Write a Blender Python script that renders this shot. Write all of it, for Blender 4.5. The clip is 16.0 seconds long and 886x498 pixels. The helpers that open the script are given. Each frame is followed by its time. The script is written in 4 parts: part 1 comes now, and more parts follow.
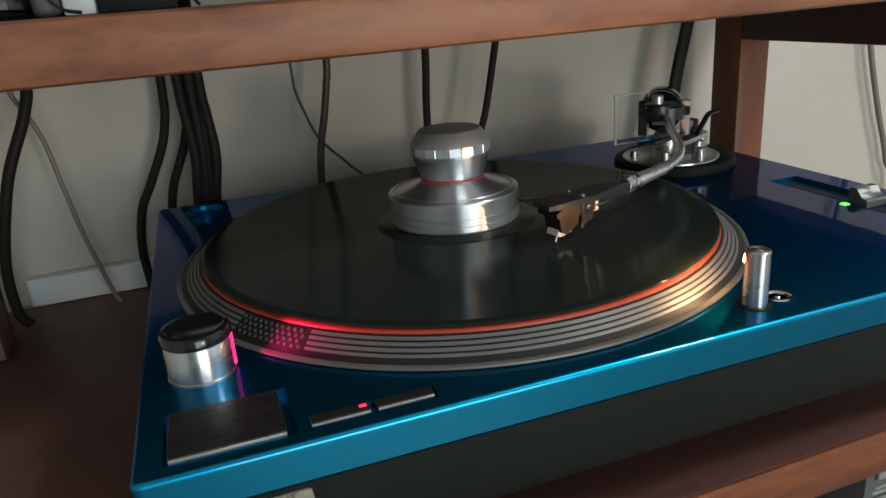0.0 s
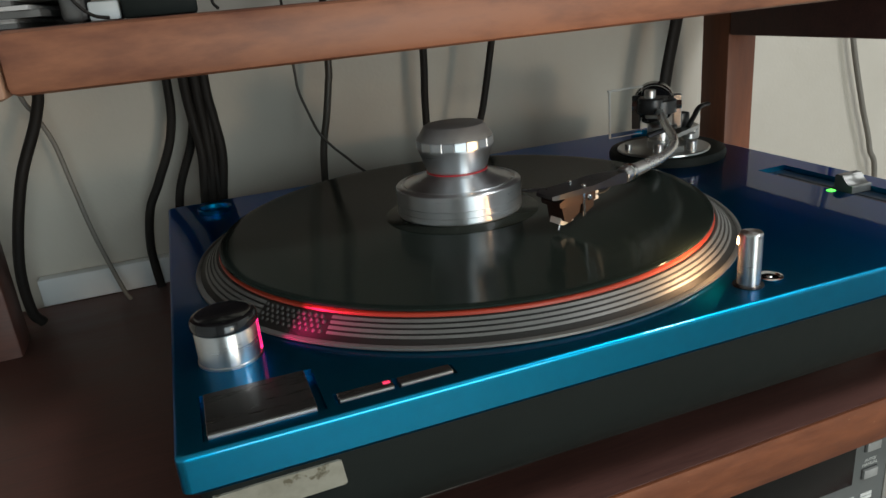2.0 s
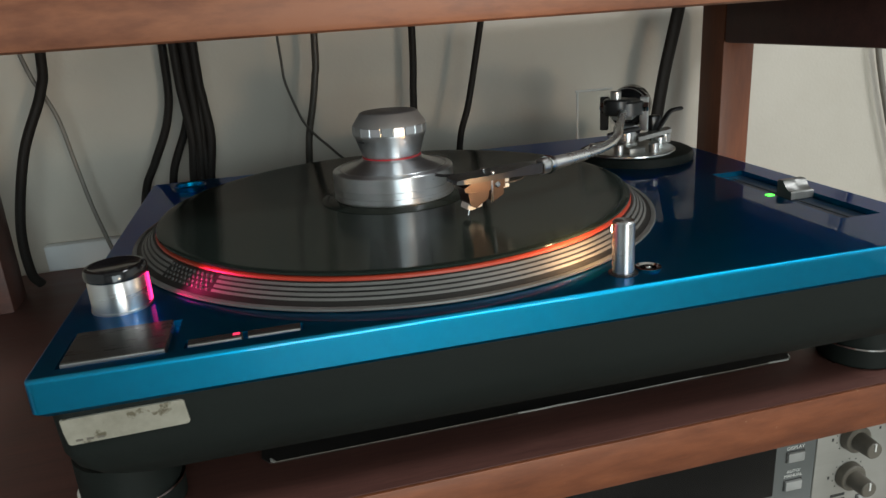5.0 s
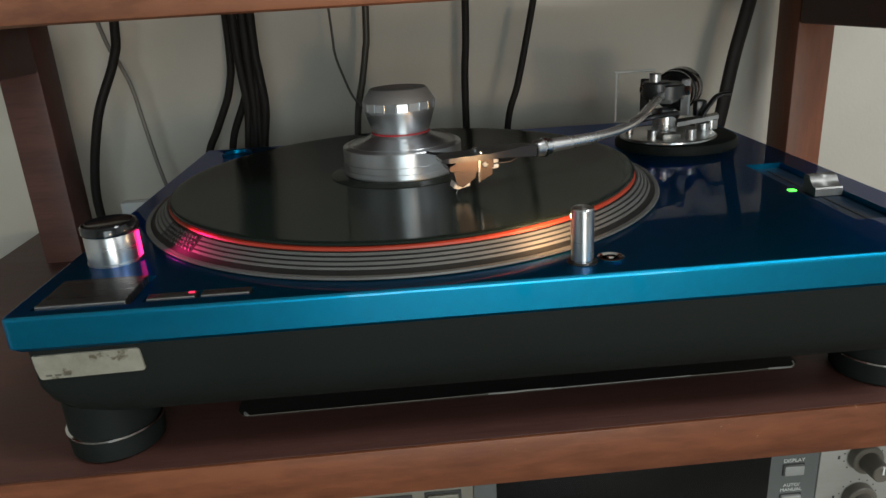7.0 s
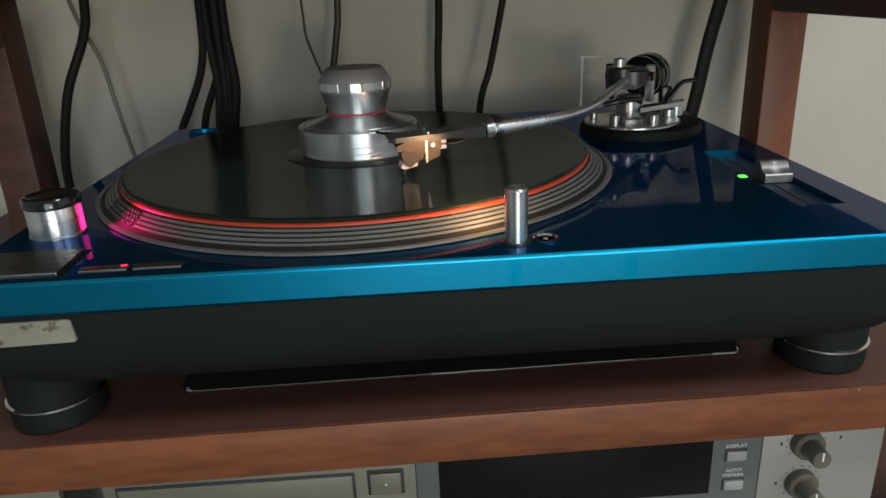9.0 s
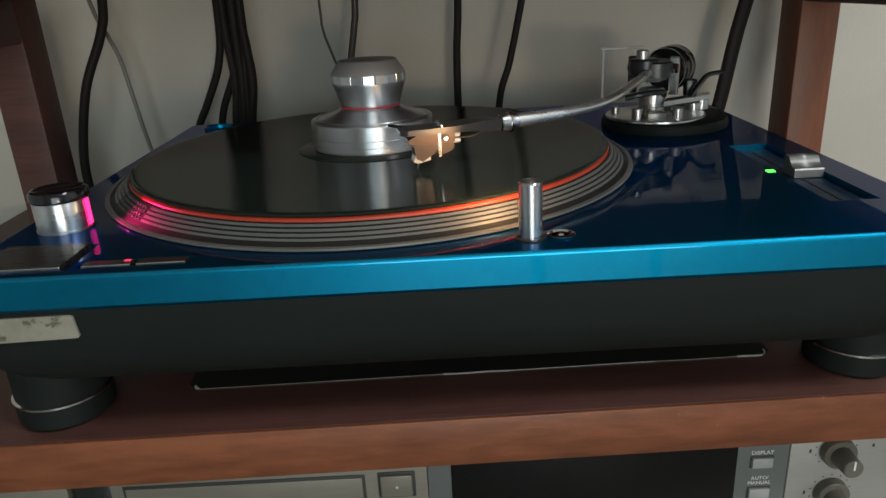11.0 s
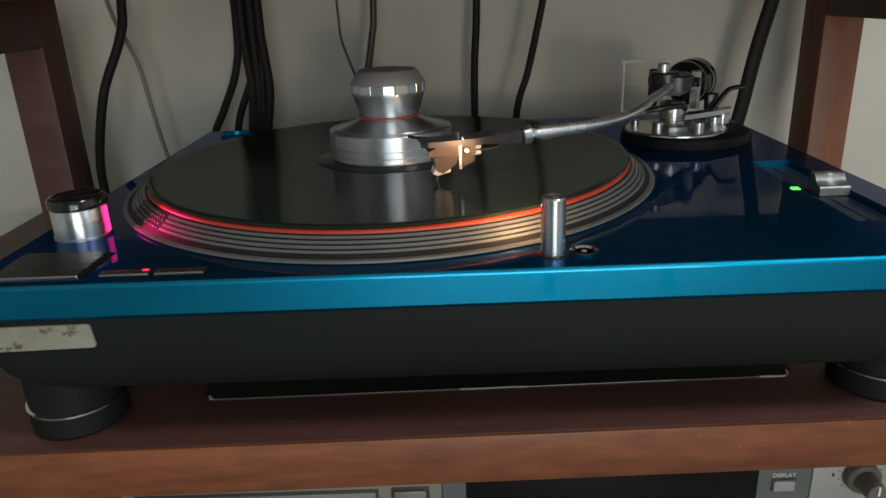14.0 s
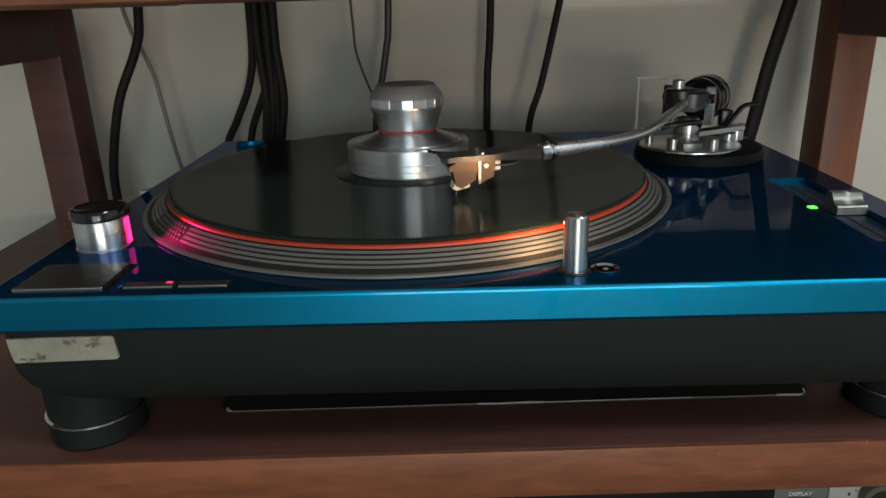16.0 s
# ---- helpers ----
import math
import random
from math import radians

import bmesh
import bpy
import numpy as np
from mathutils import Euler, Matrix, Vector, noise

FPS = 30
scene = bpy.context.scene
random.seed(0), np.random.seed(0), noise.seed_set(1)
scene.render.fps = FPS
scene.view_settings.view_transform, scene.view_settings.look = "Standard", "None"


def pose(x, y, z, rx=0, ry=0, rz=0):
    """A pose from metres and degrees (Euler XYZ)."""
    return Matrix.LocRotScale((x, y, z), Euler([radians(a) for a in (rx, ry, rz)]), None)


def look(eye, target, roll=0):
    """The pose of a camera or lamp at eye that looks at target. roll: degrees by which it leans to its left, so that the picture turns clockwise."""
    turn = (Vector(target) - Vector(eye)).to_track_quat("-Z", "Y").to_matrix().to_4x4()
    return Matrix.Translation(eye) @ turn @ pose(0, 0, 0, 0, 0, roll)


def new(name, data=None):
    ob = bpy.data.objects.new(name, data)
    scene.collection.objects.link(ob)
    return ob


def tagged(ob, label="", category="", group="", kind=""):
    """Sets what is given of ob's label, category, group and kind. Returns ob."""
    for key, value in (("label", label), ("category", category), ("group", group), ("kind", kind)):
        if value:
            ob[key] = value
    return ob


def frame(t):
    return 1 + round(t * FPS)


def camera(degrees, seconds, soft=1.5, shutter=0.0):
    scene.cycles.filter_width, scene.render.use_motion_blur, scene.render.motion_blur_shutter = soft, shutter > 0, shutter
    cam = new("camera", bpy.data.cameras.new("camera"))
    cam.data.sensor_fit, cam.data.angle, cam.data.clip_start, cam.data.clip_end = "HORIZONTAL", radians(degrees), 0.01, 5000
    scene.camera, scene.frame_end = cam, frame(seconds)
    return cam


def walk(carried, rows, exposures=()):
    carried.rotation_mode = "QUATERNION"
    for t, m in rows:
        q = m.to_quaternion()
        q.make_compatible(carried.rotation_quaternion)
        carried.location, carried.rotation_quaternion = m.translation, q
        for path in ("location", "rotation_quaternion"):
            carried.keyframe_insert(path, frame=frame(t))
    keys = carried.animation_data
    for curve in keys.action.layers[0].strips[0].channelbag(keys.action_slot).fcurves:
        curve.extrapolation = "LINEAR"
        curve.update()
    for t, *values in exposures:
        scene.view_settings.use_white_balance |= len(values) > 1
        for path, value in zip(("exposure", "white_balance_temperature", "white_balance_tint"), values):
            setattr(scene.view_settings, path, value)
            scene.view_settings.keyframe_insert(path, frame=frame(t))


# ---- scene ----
cam = camera(63.8, 16.0)
PATH = [
    (0, (0.0430, -0.2223, 0.9464), (0.6225, 1.5694, 0.2726), -4.51),
    (0.5, (0.0395, -0.2243, 0.9462), (0.6243, 1.5631, 0.2657), -4.58),
    (1, (0.0346, -0.2282, 0.9484), (0.6250, 1.5578, 0.2691), -4.40),
    (1.5, (0.0295, -0.2302, 0.9500), (0.6224, 1.5546, 0.2696), -4.60),
    (2, (0.0267, -0.2372, 0.9482), (0.6315, 1.5449, 0.2713), -5.26),
    (2.5, (0.0250, -0.2622, 0.9488), (0.6218, 1.5201, 0.2655), -4.89),
    (3, (0.0169, -0.2638, 0.9504), (0.6824, 1.4981, 0.2775), -4.26),
    (3.5, (0.0058, -0.2435, 0.9440), (0.7224, 1.5075, 0.2955), -5.60),
    (4, (0.0121, -0.2554, 0.9367), (0.6414, 1.5486, 0.3453), -6.93),
    (4.5, (0.0616, -0.2739, 0.9318), (0.5849, 1.5586, 0.3249), -5.37),
    (7, (0.1900, -0.3031, 0.9267), (0.2626, 1.5786, 0.2530), -3.50),
    (7.5, (0.2014, -0.3063, 0.9251), (0.2752, 1.5765, 0.2547), -3.42),
    (8, (0.2104, -0.3069, 0.9212), (0.2995, 1.5637, 0.2190), -2.76),
    (8.5, (0.2185, -0.3076, 0.9211), (0.3020, 1.5606, 0.2118), -2.48),
    (9, (0.2228, -0.3067, 0.9204), (0.2867, 1.5645, 0.2174), -2.59),
    (11.5, (0.2297, -0.2949, 0.9139), (0.2134, 1.5777, 0.2118), -2.86),
    (12, (0.2250, -0.2988, 0.9161), (0.2017, 1.5774, 0.2238), -2.53),
    (12.5, (0.2228, -0.2975, 0.9172), (0.1983, 1.5809, 0.2311), -2.48),
    (13, (0.2219, -0.2920, 0.9168), (0.1868, 1.5852, 0.2279), -2.51),
    (13.5, (0.2247, -0.2907, 0.9151), (0.1965, 1.5867, 0.2261), -2.46),
    (14, (0.2239, -0.2904, 0.9165), (0.1954, 1.5889, 0.2328), -2.37),
    (14.5, (0.2221, -0.2890, 0.9177), (0.1983, 1.5939, 0.2439), -1.99),
    (15, (0.2188, -0.2903, 0.9193), (0.1987, 1.5939, 0.2490), -1.66),
    (15.5, (0.2173, -0.2907, 0.9189), (0.1925, 1.5957, 0.2548), -1.73),
    (16, (0.2142, -0.2908, 0.9209), (0.1830, 1.5960, 0.2585), -1.73),
]
walk(cam, [(t, look(eye, target, roll)) for t, eye, target, roll in PATH],
     exposures=((0, 0.04), (1.5, 0.05), (3, 0.13), (4.5, 0.19), (7, -0.11), (9, -0.16), (16, -0.25)))

# ---------------------------------------------------------------- light
world = bpy.data.worlds.new("world")
world.use_nodes = True
scene.world = world
world.node_tree.nodes["Background"].inputs[0].default_value = (0.5, 0.55, 0.6, 1)
world.node_tree.nodes["Background"].inputs[1].default_value = 0.05


def area(name, eye, target, size, power, colour, size_y=None):
    data = bpy.data.lights.new(name, "AREA")
    data.energy, data.color, data.size = power, colour, size
    if size_y:
        data.shape, data.size_y = "RECTANGLE", size_y
    ob = new(name, data)
    ob.matrix_basis = look(eye, target)
    return ob


CEILING_W, FRONT_W, LOW_WARM_W, STROBE_W, TARGET_W = 22.0, 30.0, 5.6, 0.010, 0.08
area("ceiling_lamp_light", (1.30, -0.85, 2.33), (1.25, -0.8, 0), 0.42, CEILING_W, (0.95, 0.98, 1.0))
# Broad frontal light inferred from bright front faces; a window is assumed.
area("front_light", (0.55, -2.36, 0.90), (0.50, 0.0, 0.88), 1.3, FRONT_W, (0.81, 0.97, 1.0), 1.4)
# Low warm source inferred from shadows on the wall; its fixture is assumed.
area("low_warm_light", (0.72, -1.88, 0.775), (0.40, 0.45, 0.85), 0.15, LOW_WARM_W, (1.0, 0.76, 0.54))

# ---------------------------------------------------------------- materials


def material(name, colour, rough=0.5, metal=0.0, second=None, scale=40.0, stretch=(1, 1, 1), mix=(0.35, 0.7),
             bump=0.0, bump_scale=None, coat=0.0, rough_var=0.08, spots=None, coat_rough=0.1, spec=0.5):
    m = bpy.data.materials.new(name)
    m.use_nodes = True
    nt = m.node_tree
    n, l = nt.nodes, nt.links
    b = n["Principled BSDF"]
    b.inputs["Roughness"].default_value, b.inputs["Metallic"].default_value = rough, metal
    b.inputs["Specular IOR Level"].default_value = spec
    b.inputs["Coat Weight"].default_value, b.inputs["Coat Roughness"].default_value = coat, coat_rough
    tc = n.new("ShaderNodeTexCoord")
    mp = n.new("ShaderNodeMapping")
    mp.inputs["Scale"].default_value = stretch
    l.new(tc.outputs["Object"], mp.inputs["Vector"])
    tex = n.new("ShaderNodeTexNoise")
    tex.inputs["Scale"].default_value, tex.inputs["Detail"].default_value, tex.inputs["Roughness"].default_value = scale, 6, 0.62
    l.new(mp.outputs[0], tex.inputs["Vector"])
    big = n.new("ShaderNodeTexNoise")
    big.inputs["Scale"].default_value, big.inputs["Detail"].default_value = scale * 0.17, 3
    l.new(mp.outputs[0], big.inputs["Vector"])
    mixf = n.new("ShaderNodeMath")
    mixf.operation = "ADD"
    half = n.new("ShaderNodeMath")
    half.operation = "MULTIPLY_ADD"
    half.inputs[1].default_value, half.inputs[2].default_value = 0.5, 0.0
    l.new(tex.outputs["Fac"], half.inputs[0])
    half2 = n.new("ShaderNodeMath")
    half2.operation = "MULTIPLY"
    half2.inputs[1].default_value = 0.5
    l.new(big.outputs["Fac"], half2.inputs[0])
    l.new(half.outputs[0], mixf.inputs[0])
    l.new(half2.outputs[0], mixf.inputs[1])
    ramp = n.new("ShaderNodeValToRGB")
    second = second or tuple(c * 0.82 for c in colour)
    ramp.color_ramp.elements[0].position, ramp.color_ramp.elements[1].position = mix
    ramp.color_ramp.elements[0].color, ramp.color_ramp.elements[1].color = (*second, 1), (*colour, 1)
    l.new(mixf.outputs[0], ramp.inputs[0])
    out = ramp.outputs[0]
    if spots:
        sp = n.new("ShaderNodeTexNoise")
        sp.inputs["Scale"].default_value, sp.inputs["Detail"].default_value = spots[1], 4
        l.new(tc.outputs["Object"], sp.inputs["Vector"])
        r2 = n.new("ShaderNodeValToRGB")
        r2.color_ramp.elements[0].position, r2.color_ramp.elements[1].position = spots[2], spots[2] + 0.04
        l.new(sp.outputs["Fac"], r2.inputs[0])
        mx = n.new("ShaderNodeMix")
        mx.data_type = "RGBA"
        l.new(r2.outputs[0], mx.inputs[0])
        l.new(out, mx.inputs[6])
        mx.inputs[7].default_value = (*spots[0], 1)
        out = mx.outputs[2]
    l.new(out, b.inputs["Base Color"])
    rr = n.new("ShaderNodeMapRange")
    rr.inputs[1].default_value, rr.inputs[2].default_value = 0.3, 0.7
    rr.inputs[3].default_value, rr.inputs[4].default_value = max(rough - rough_var, 0.02), min(rough + rough_var, 1)
    l.new(mixf.outputs[0], rr.inputs[0])
    l.new(rr.outputs[0], b.inputs["Roughness"])
    if bump:
        bp = n.new("ShaderNodeBump")
        bp.inputs["Strength"].default_value, bp.inputs["Distance"].default_value = bump, 0.0006
        if bump_scale:
            t2 = n.new("ShaderNodeTexNoise")
            t2.inputs["Scale"].default_value, t2.inputs["Detail"].default_value = bump_scale, 3
            l.new(mp.outputs[0], t2.inputs["Vector"])
            l.new(t2.outputs["Fac"], bp.inputs["Height"])
        else:
            l.new(tex.outputs["Fac"], bp.inputs["Height"])
        l.new(bp.outputs[0], b.inputs["Normal"])
    return m


def glow(name, colour, strength):
    m = material(name, colour, 0.4)
    b = m.node_tree.nodes["Principled BSDF"]
    b.inputs["Emission Color"].default_value, b.inputs["Emission Strength"].default_value = (*colour, 1), strength
    return m


def glass(name, colour, rough=0.02):
    m = material(name, colour, rough, rough_var=0.01)
    m.node_tree.nodes["Principled BSDF"].inputs["Transmission Weight"].default_value = 1.0
    return m


WALL = material("wall_paint", (0.56, 0.52, 0.46), 0.75, second=(0.46, 0.42, 0.36), scale=6, bump=0.35, bump_scale=260)
ROOM = material("room_paint", (0.72, 0.74, 0.74), 0.8, scale=6)
CEIL = material("ceiling_paint", (0.72, 0.71, 0.68), 0.85, scale=6)
FLOOR = material("floor_laminate", (0.22, 0.20, 0.18), 0.45, second=(0.15, 0.135, 0.12), scale=14, stretch=(1, 8, 1))
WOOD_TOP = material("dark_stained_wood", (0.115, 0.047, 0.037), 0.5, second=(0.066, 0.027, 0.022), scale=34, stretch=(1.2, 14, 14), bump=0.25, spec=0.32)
# Darker, redder variant of WOOD_EDGE, for the lower board's front edge only
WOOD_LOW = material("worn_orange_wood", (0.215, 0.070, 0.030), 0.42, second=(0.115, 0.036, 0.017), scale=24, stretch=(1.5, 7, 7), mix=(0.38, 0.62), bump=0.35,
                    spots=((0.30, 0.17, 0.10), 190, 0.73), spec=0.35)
WOOD_EDGE = material("worn_brown_wood", (0.270, 0.105, 0.053), 0.45, second=(0.105, 0.037, 0.023), scale=30, stretch=(0.8, 3, 3), mix=(0.38, 0.60), bump=0.3,
                     spots=((0.40, 0.26, 0.16), 95, 0.735), spec=0.4)
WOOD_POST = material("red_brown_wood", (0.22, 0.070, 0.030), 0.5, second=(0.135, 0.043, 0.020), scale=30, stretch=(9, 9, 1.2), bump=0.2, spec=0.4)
WOOD_END = material("pale_end_grain", (0.33, 0.185, 0.115), 0.6, second=(0.25, 0.13, 0.08), scale=60, bump=0.3)
BLUE = material("metallic_blue_paint", (0.001, 0.258, 0.47), 0.33, 1.0, second=(0.001, 0.236, 0.43), scale=900, bump=0.02, coat=0.5, coat_rough=0.025, rough_var=0.02)
BLUE.node_tree.nodes["Principled BSDF"].inputs["Specular Tint"].default_value = (0.04, 0.005, 0.26, 1)
RUBBER = material("black_rubber", (0.0095, 0.0125, 0.0112), 0.6, second=(0.0080, 0.0105, 0.0092), scale=120, bump=0.15, spec=0.16)
SHEET = material("worn_black_sheet", (0.042, 0.036, 0.033), 0.7, second=(0.028, 0.025, 0.023), scale=60, bump=0.2, spec=0.2)
BLACK = material("black_plastic", (0.014, 0.014, 0.015), 0.32, scale=150, rough_var=0.1)
GLOSS = material("glossy_black", (0.008, 0.008, 0.009), 0.12, scale=80, rough_var=0.05)
ALU = material("brushed_aluminium", (0.58, 0.58, 0.58), 0.32, 1.0, second=(0.54, 0.54, 0.54), scale=70, stretch=(1, 1, 16), bump=0.02)
ALU_TOP = material("spun_aluminium", (0.50, 0.50, 0.50), 0.45, 0.7, second=(0.42, 0.42, 0.42), scale=160, stretch=(1, 1, 6), bump=0.06)
TURNED = material("turned_aluminium", (0.66, 0.67, 0.69), 0.33, 0.95, second=(0.62, 0.65, 0.68), scale=60, stretch=(1, 1, 40), bump=0.05)
SATIN = material("satin_chrome", (0.76, 0.76, 0.75), 0.27, 0.9, scale=60, rough_var=0.04)
CHROME = material("chrome", (0.72, 0.72, 0.72), 0.10, 1.0, scale=60, rough_var=0.05)
STEEL = material("dark_brushed_steel", (0.085, 0.083, 0.080), 0.30, 0.8, second=(0.062, 0.060, 0.058), scale=120, stretch=(1, 14, 1), bump=0.05)
BAND = material("dull_cast_aluminium", (0.155, 0.155, 0.148), 0.46, 0.35, second=(0.115, 0.115, 0.110), scale=90, stretch=(1, 1, 10))
DOT = material("bright_metal_dots", (0.055, 0.055, 0.052), 0.6, scale=90, spec=0.25)
NAVY = material("dark_blue_recess", (0.012, 0.030, 0.055), 0.4, second=(0.009, 0.022, 0.042), scale=140)
FADER = material("satin_aluminium", (0.27, 0.27, 0.26), 0.42, 0.8, second=(0.22, 0.22, 0.21), scale=120, stretch=(14, 1, 1))
RIMDARK = material("dark_platter_groove", (0.016, 0.016, 0.015), 0.5, 0.3, scale=90)
ORANGE = material("orange_mat_edge", (0.40, 0.042, 0.018), 0.5, scale=120)
LABEL = material("dark_record_label", (0.020, 0.024, 0.020), 0.14, scale=60, spec=0.055)
RED = material("red_ring", (0.50, 0.03, 0.04), 0.4, scale=90)
COPPER = material("copper_cartridge_shell", (0.065, 0.042, 0.030), 0.38, 0.7, second=(0.045, 0.028, 0.020), scale=150)
BROWN_COPPER = material("dark_copper_shell", (0.050, 0.031, 0.022), 0.4, 0.5, second=(0.035, 0.021, 0.015), scale=150)
IVORY = material("ivory_plastic", (0.75, 0.70, 0.62), 0.4, scale=150)
STICK = material("worn_paper_sticker", (0.28, 0.265, 0.215), 0.7, second=(0.18, 0.165, 0.125), scale=120, mix=(0.3, 0.6), spots=((0.09, 0.075, 0.045), 110, 0.60), bump=0.3)
CABLE = material("black_cable", (0.019, 0.016, 0.014), 0.6, scale=120, spec=0.16)
BROWN_CABLE = material("brown_black_cable", (0.045, 0.035, 0.025), 0.5, scale=120)
GREY_CABLE = material("grey_cable", (0.20, 0.18, 0.155), 0.5, scale=120)
SILVER_FACE = material("champagne_face", (0.33, 0.32, 0.295), 0.42, 0.25, second=(0.30, 0.29, 0.265), scale=200, stretch=(1, 1, 12))
# SILVER_FACE darkened for the left fronts, their shade put into the colour
SHADED_FACE = material("shaded_champagne_face", (0.205, 0.190, 0.155), 0.45, 0.2, second=(0.175, 0.160, 0.130), scale=120, stretch=(1, 1, 12))
DISPLAY = material("dark_display_window", (0.007, 0.007, 0.007), 0.2, scale=80, spec=0.22)
DARK_CASE = material("dark_grey_card", (0.085, 0.083, 0.080), 0.6, second=(0.055, 0.053, 0.050), scale=80, stretch=(1, 1, 6))
PAGES = material("page_edges", (0.34, 0.33, 0.32), 0.8, second=(0.12, 0.115, 0.11), scale=90, stretch=(1, 1, 18), mix=(0.42, 0.58))
GREY_FACE = material("slate_grey_face", (0.115, 0.122, 0.12), 0.45, second=(0.10, 0.106, 0.104), scale=160)
GREY_KNOB = material("grey_brown_knob", (0.12, 0.105, 0.085), 0.4, second=(0.09, 0.08, 0.065), scale=160)
GREY_BUTTON = material("light_grey_button", (0.33, 0.33, 0.32), 0.4, scale=160)
PRINT = material("white_print", (0.72, 0.72, 0.70), 0.6, scale=100)
DARKPRINT = material("dark_print", (0.03, 0.03, 0.03), 0.6, scale=100)
WHITE = material("white_plastic", (0.66, 0.68, 0.68), 0.45, second=(0.60, 0.62, 0.63), scale=30)
GREY_BOX = material("grey_metal_case", (0.13, 0.135, 0.13), 0.5, 0.2, second=(0.09, 0.095, 0.09), scale=60)
PINK = glow("strobe_light", (1.0, 0.03, 0.22), 2.5)
WARM = glow("lamp_lens", (1.0, 0.62, 0.32), 12.0)
GREEN = glow("green_indicator", (0.10, 1.0, 0.08), 2.2)
REDLED = glow("red_indicator", (1.0, 0.04, 0.12), 0.9)
GUARD = material("frosted_acrylic_edge", (0.50, 0.49, 0.47), 0.3, scale=60)
CLEAR = glass("clear_acrylic", (0.95, 0.97, 0.96))
CLEAR.node_tree.nodes["Principled BSDF"].inputs["IOR"].default_value = 1.12


def vinyl():
    m = bpy.data.materials.new("grooved_vinyl")
    m.use_nodes = True
    n, l = m.node_tree.nodes, m.node_tree.links
    b = n["Principled BSDF"]
    b.inputs["Specular IOR Level"].default_value = 0.045
    b.inputs["Base Color"].default_value = (0.0135, 0.0190, 0.0160, 1)
    b.inputs["Roughness"].default_value = 0.17
    tc = n.new("ShaderNodeTexCoord")
    w = n.new("ShaderNodeTexWave")
    w.wave_type, w.rings_direction = "RINGS", "Z"
    w.inputs["Scale"].default_value, w.inputs["Distortion"].default_value = 320, 0.3
    l.new(tc.outputs["Object"], w.inputs["Vector"])
    nz = n.new("ShaderNodeTexNoise")
    nz.inputs["Scale"].default_value, nz.inputs["Detail"].default_value = 18, 5
    l.new(tc.outputs["Object"], nz.inputs["Vector"])
    mr = n.new("ShaderNodeMapRange")
    mr.inputs[1].default_value, mr.inputs[2].default_value = 0.3, 0.7
    mr.inputs[3].default_value, mr.inputs[4].default_value = 0.07, 0.15
    l.new(nz.outputs["Fac"], mr.inputs[0])
    l.new(mr.outputs[0], b.inputs["Roughness"])
    bp = n.new("ShaderNodeBump")
    bp.inputs["Strength"].default_value, bp.inputs["Distance"].default_value = 0.05, 0.0002
    l.new(w.outputs["Fac"], bp.inputs["Height"])
    l.new(bp.outputs[0], b.inputs["Normal"])
    return m


VINYL = vinyl()
for metal in (TURNED, ALU, FADER):
    # fine lathe lines drawn round the axis
    tangent = metal.node_tree.nodes.new("ShaderNodeTangent")
    tangent.direction_type, tangent.axis = "RADIAL", "Z"
    shader = metal.node_tree.nodes["Principled BSDF"]
    shader.inputs["Anisotropic"].default_value = 0.8
    shader.inputs["Anisotropic Rotation"].default_value = 0.25
    metal.node_tree.links.new(tangent.outputs[0], shader.inputs["Tangent"])

# ---------------------------------------------------------------- builders


def thing(name, at, label, category, group=""):
    ob = new(name)
    ob.empty_display_size = 0.02
    ob.matrix_basis = pose(*at)
    return tagged(ob, label, category, group)


def finish(name, bm, mat, smooth=None):
    me = bpy.data.meshes.new(name)
    bmesh.ops.recalc_face_normals(bm, faces=bm.faces)
    if smooth is not None:
        for f in bm.faces:
            f.smooth = True
        for e in bm.edges:
            if len(e.link_faces) == 2 and e.calc_face_angle(0) > radians(smooth):
                e.smooth = False
    bm.to_mesh(me)
    bm.free()
    me.materials.append(mat)
    return new(name, me)


def part(name, bm, mat, parent, label="", smooth=35):
    ob = finish(name, bm, mat, smooth)
    ob.parent = parent
    if parent.type == "EMPTY":
        ob.matrix_parent_inverse = parent.matrix_basis.inverted()
    return tagged(ob, label)


def solo(name, bm, mat, label, category, kind="", group="", smooth=35):
    return tagged(finish(name, bm, mat, smooth), label, category, group, kind)


def box(x0, x1, y0, y1, z0, z1, bevel=0.0, seg=2, bm=None):
    own = bmesh.new()
    bmesh.ops.create_cube(own, size=1)
    bmesh.ops.transform(own, verts=own.verts, matrix=Matrix.Translation(((x0 + x1) / 2, (y0 + y1) / 2, (z0 + z1) / 2)) @ Matrix.Diagonal((x1 - x0, y1 - y0, z1 - z0, 1)))
    if bevel:
        bmesh.ops.bevel(own, geom=list(own.edges), offset=bevel, segments=seg, affect="EDGES", profile=0.5)
    return merge(bm, own)


def merge(bm, own):
    if bm is None:
        return own
    me = bpy.data.meshes.new("tmp")
    own.to_mesh(me)
    own.free()
    bm.from_mesh(me)
    bpy.data.meshes.remove(me)
    return bm


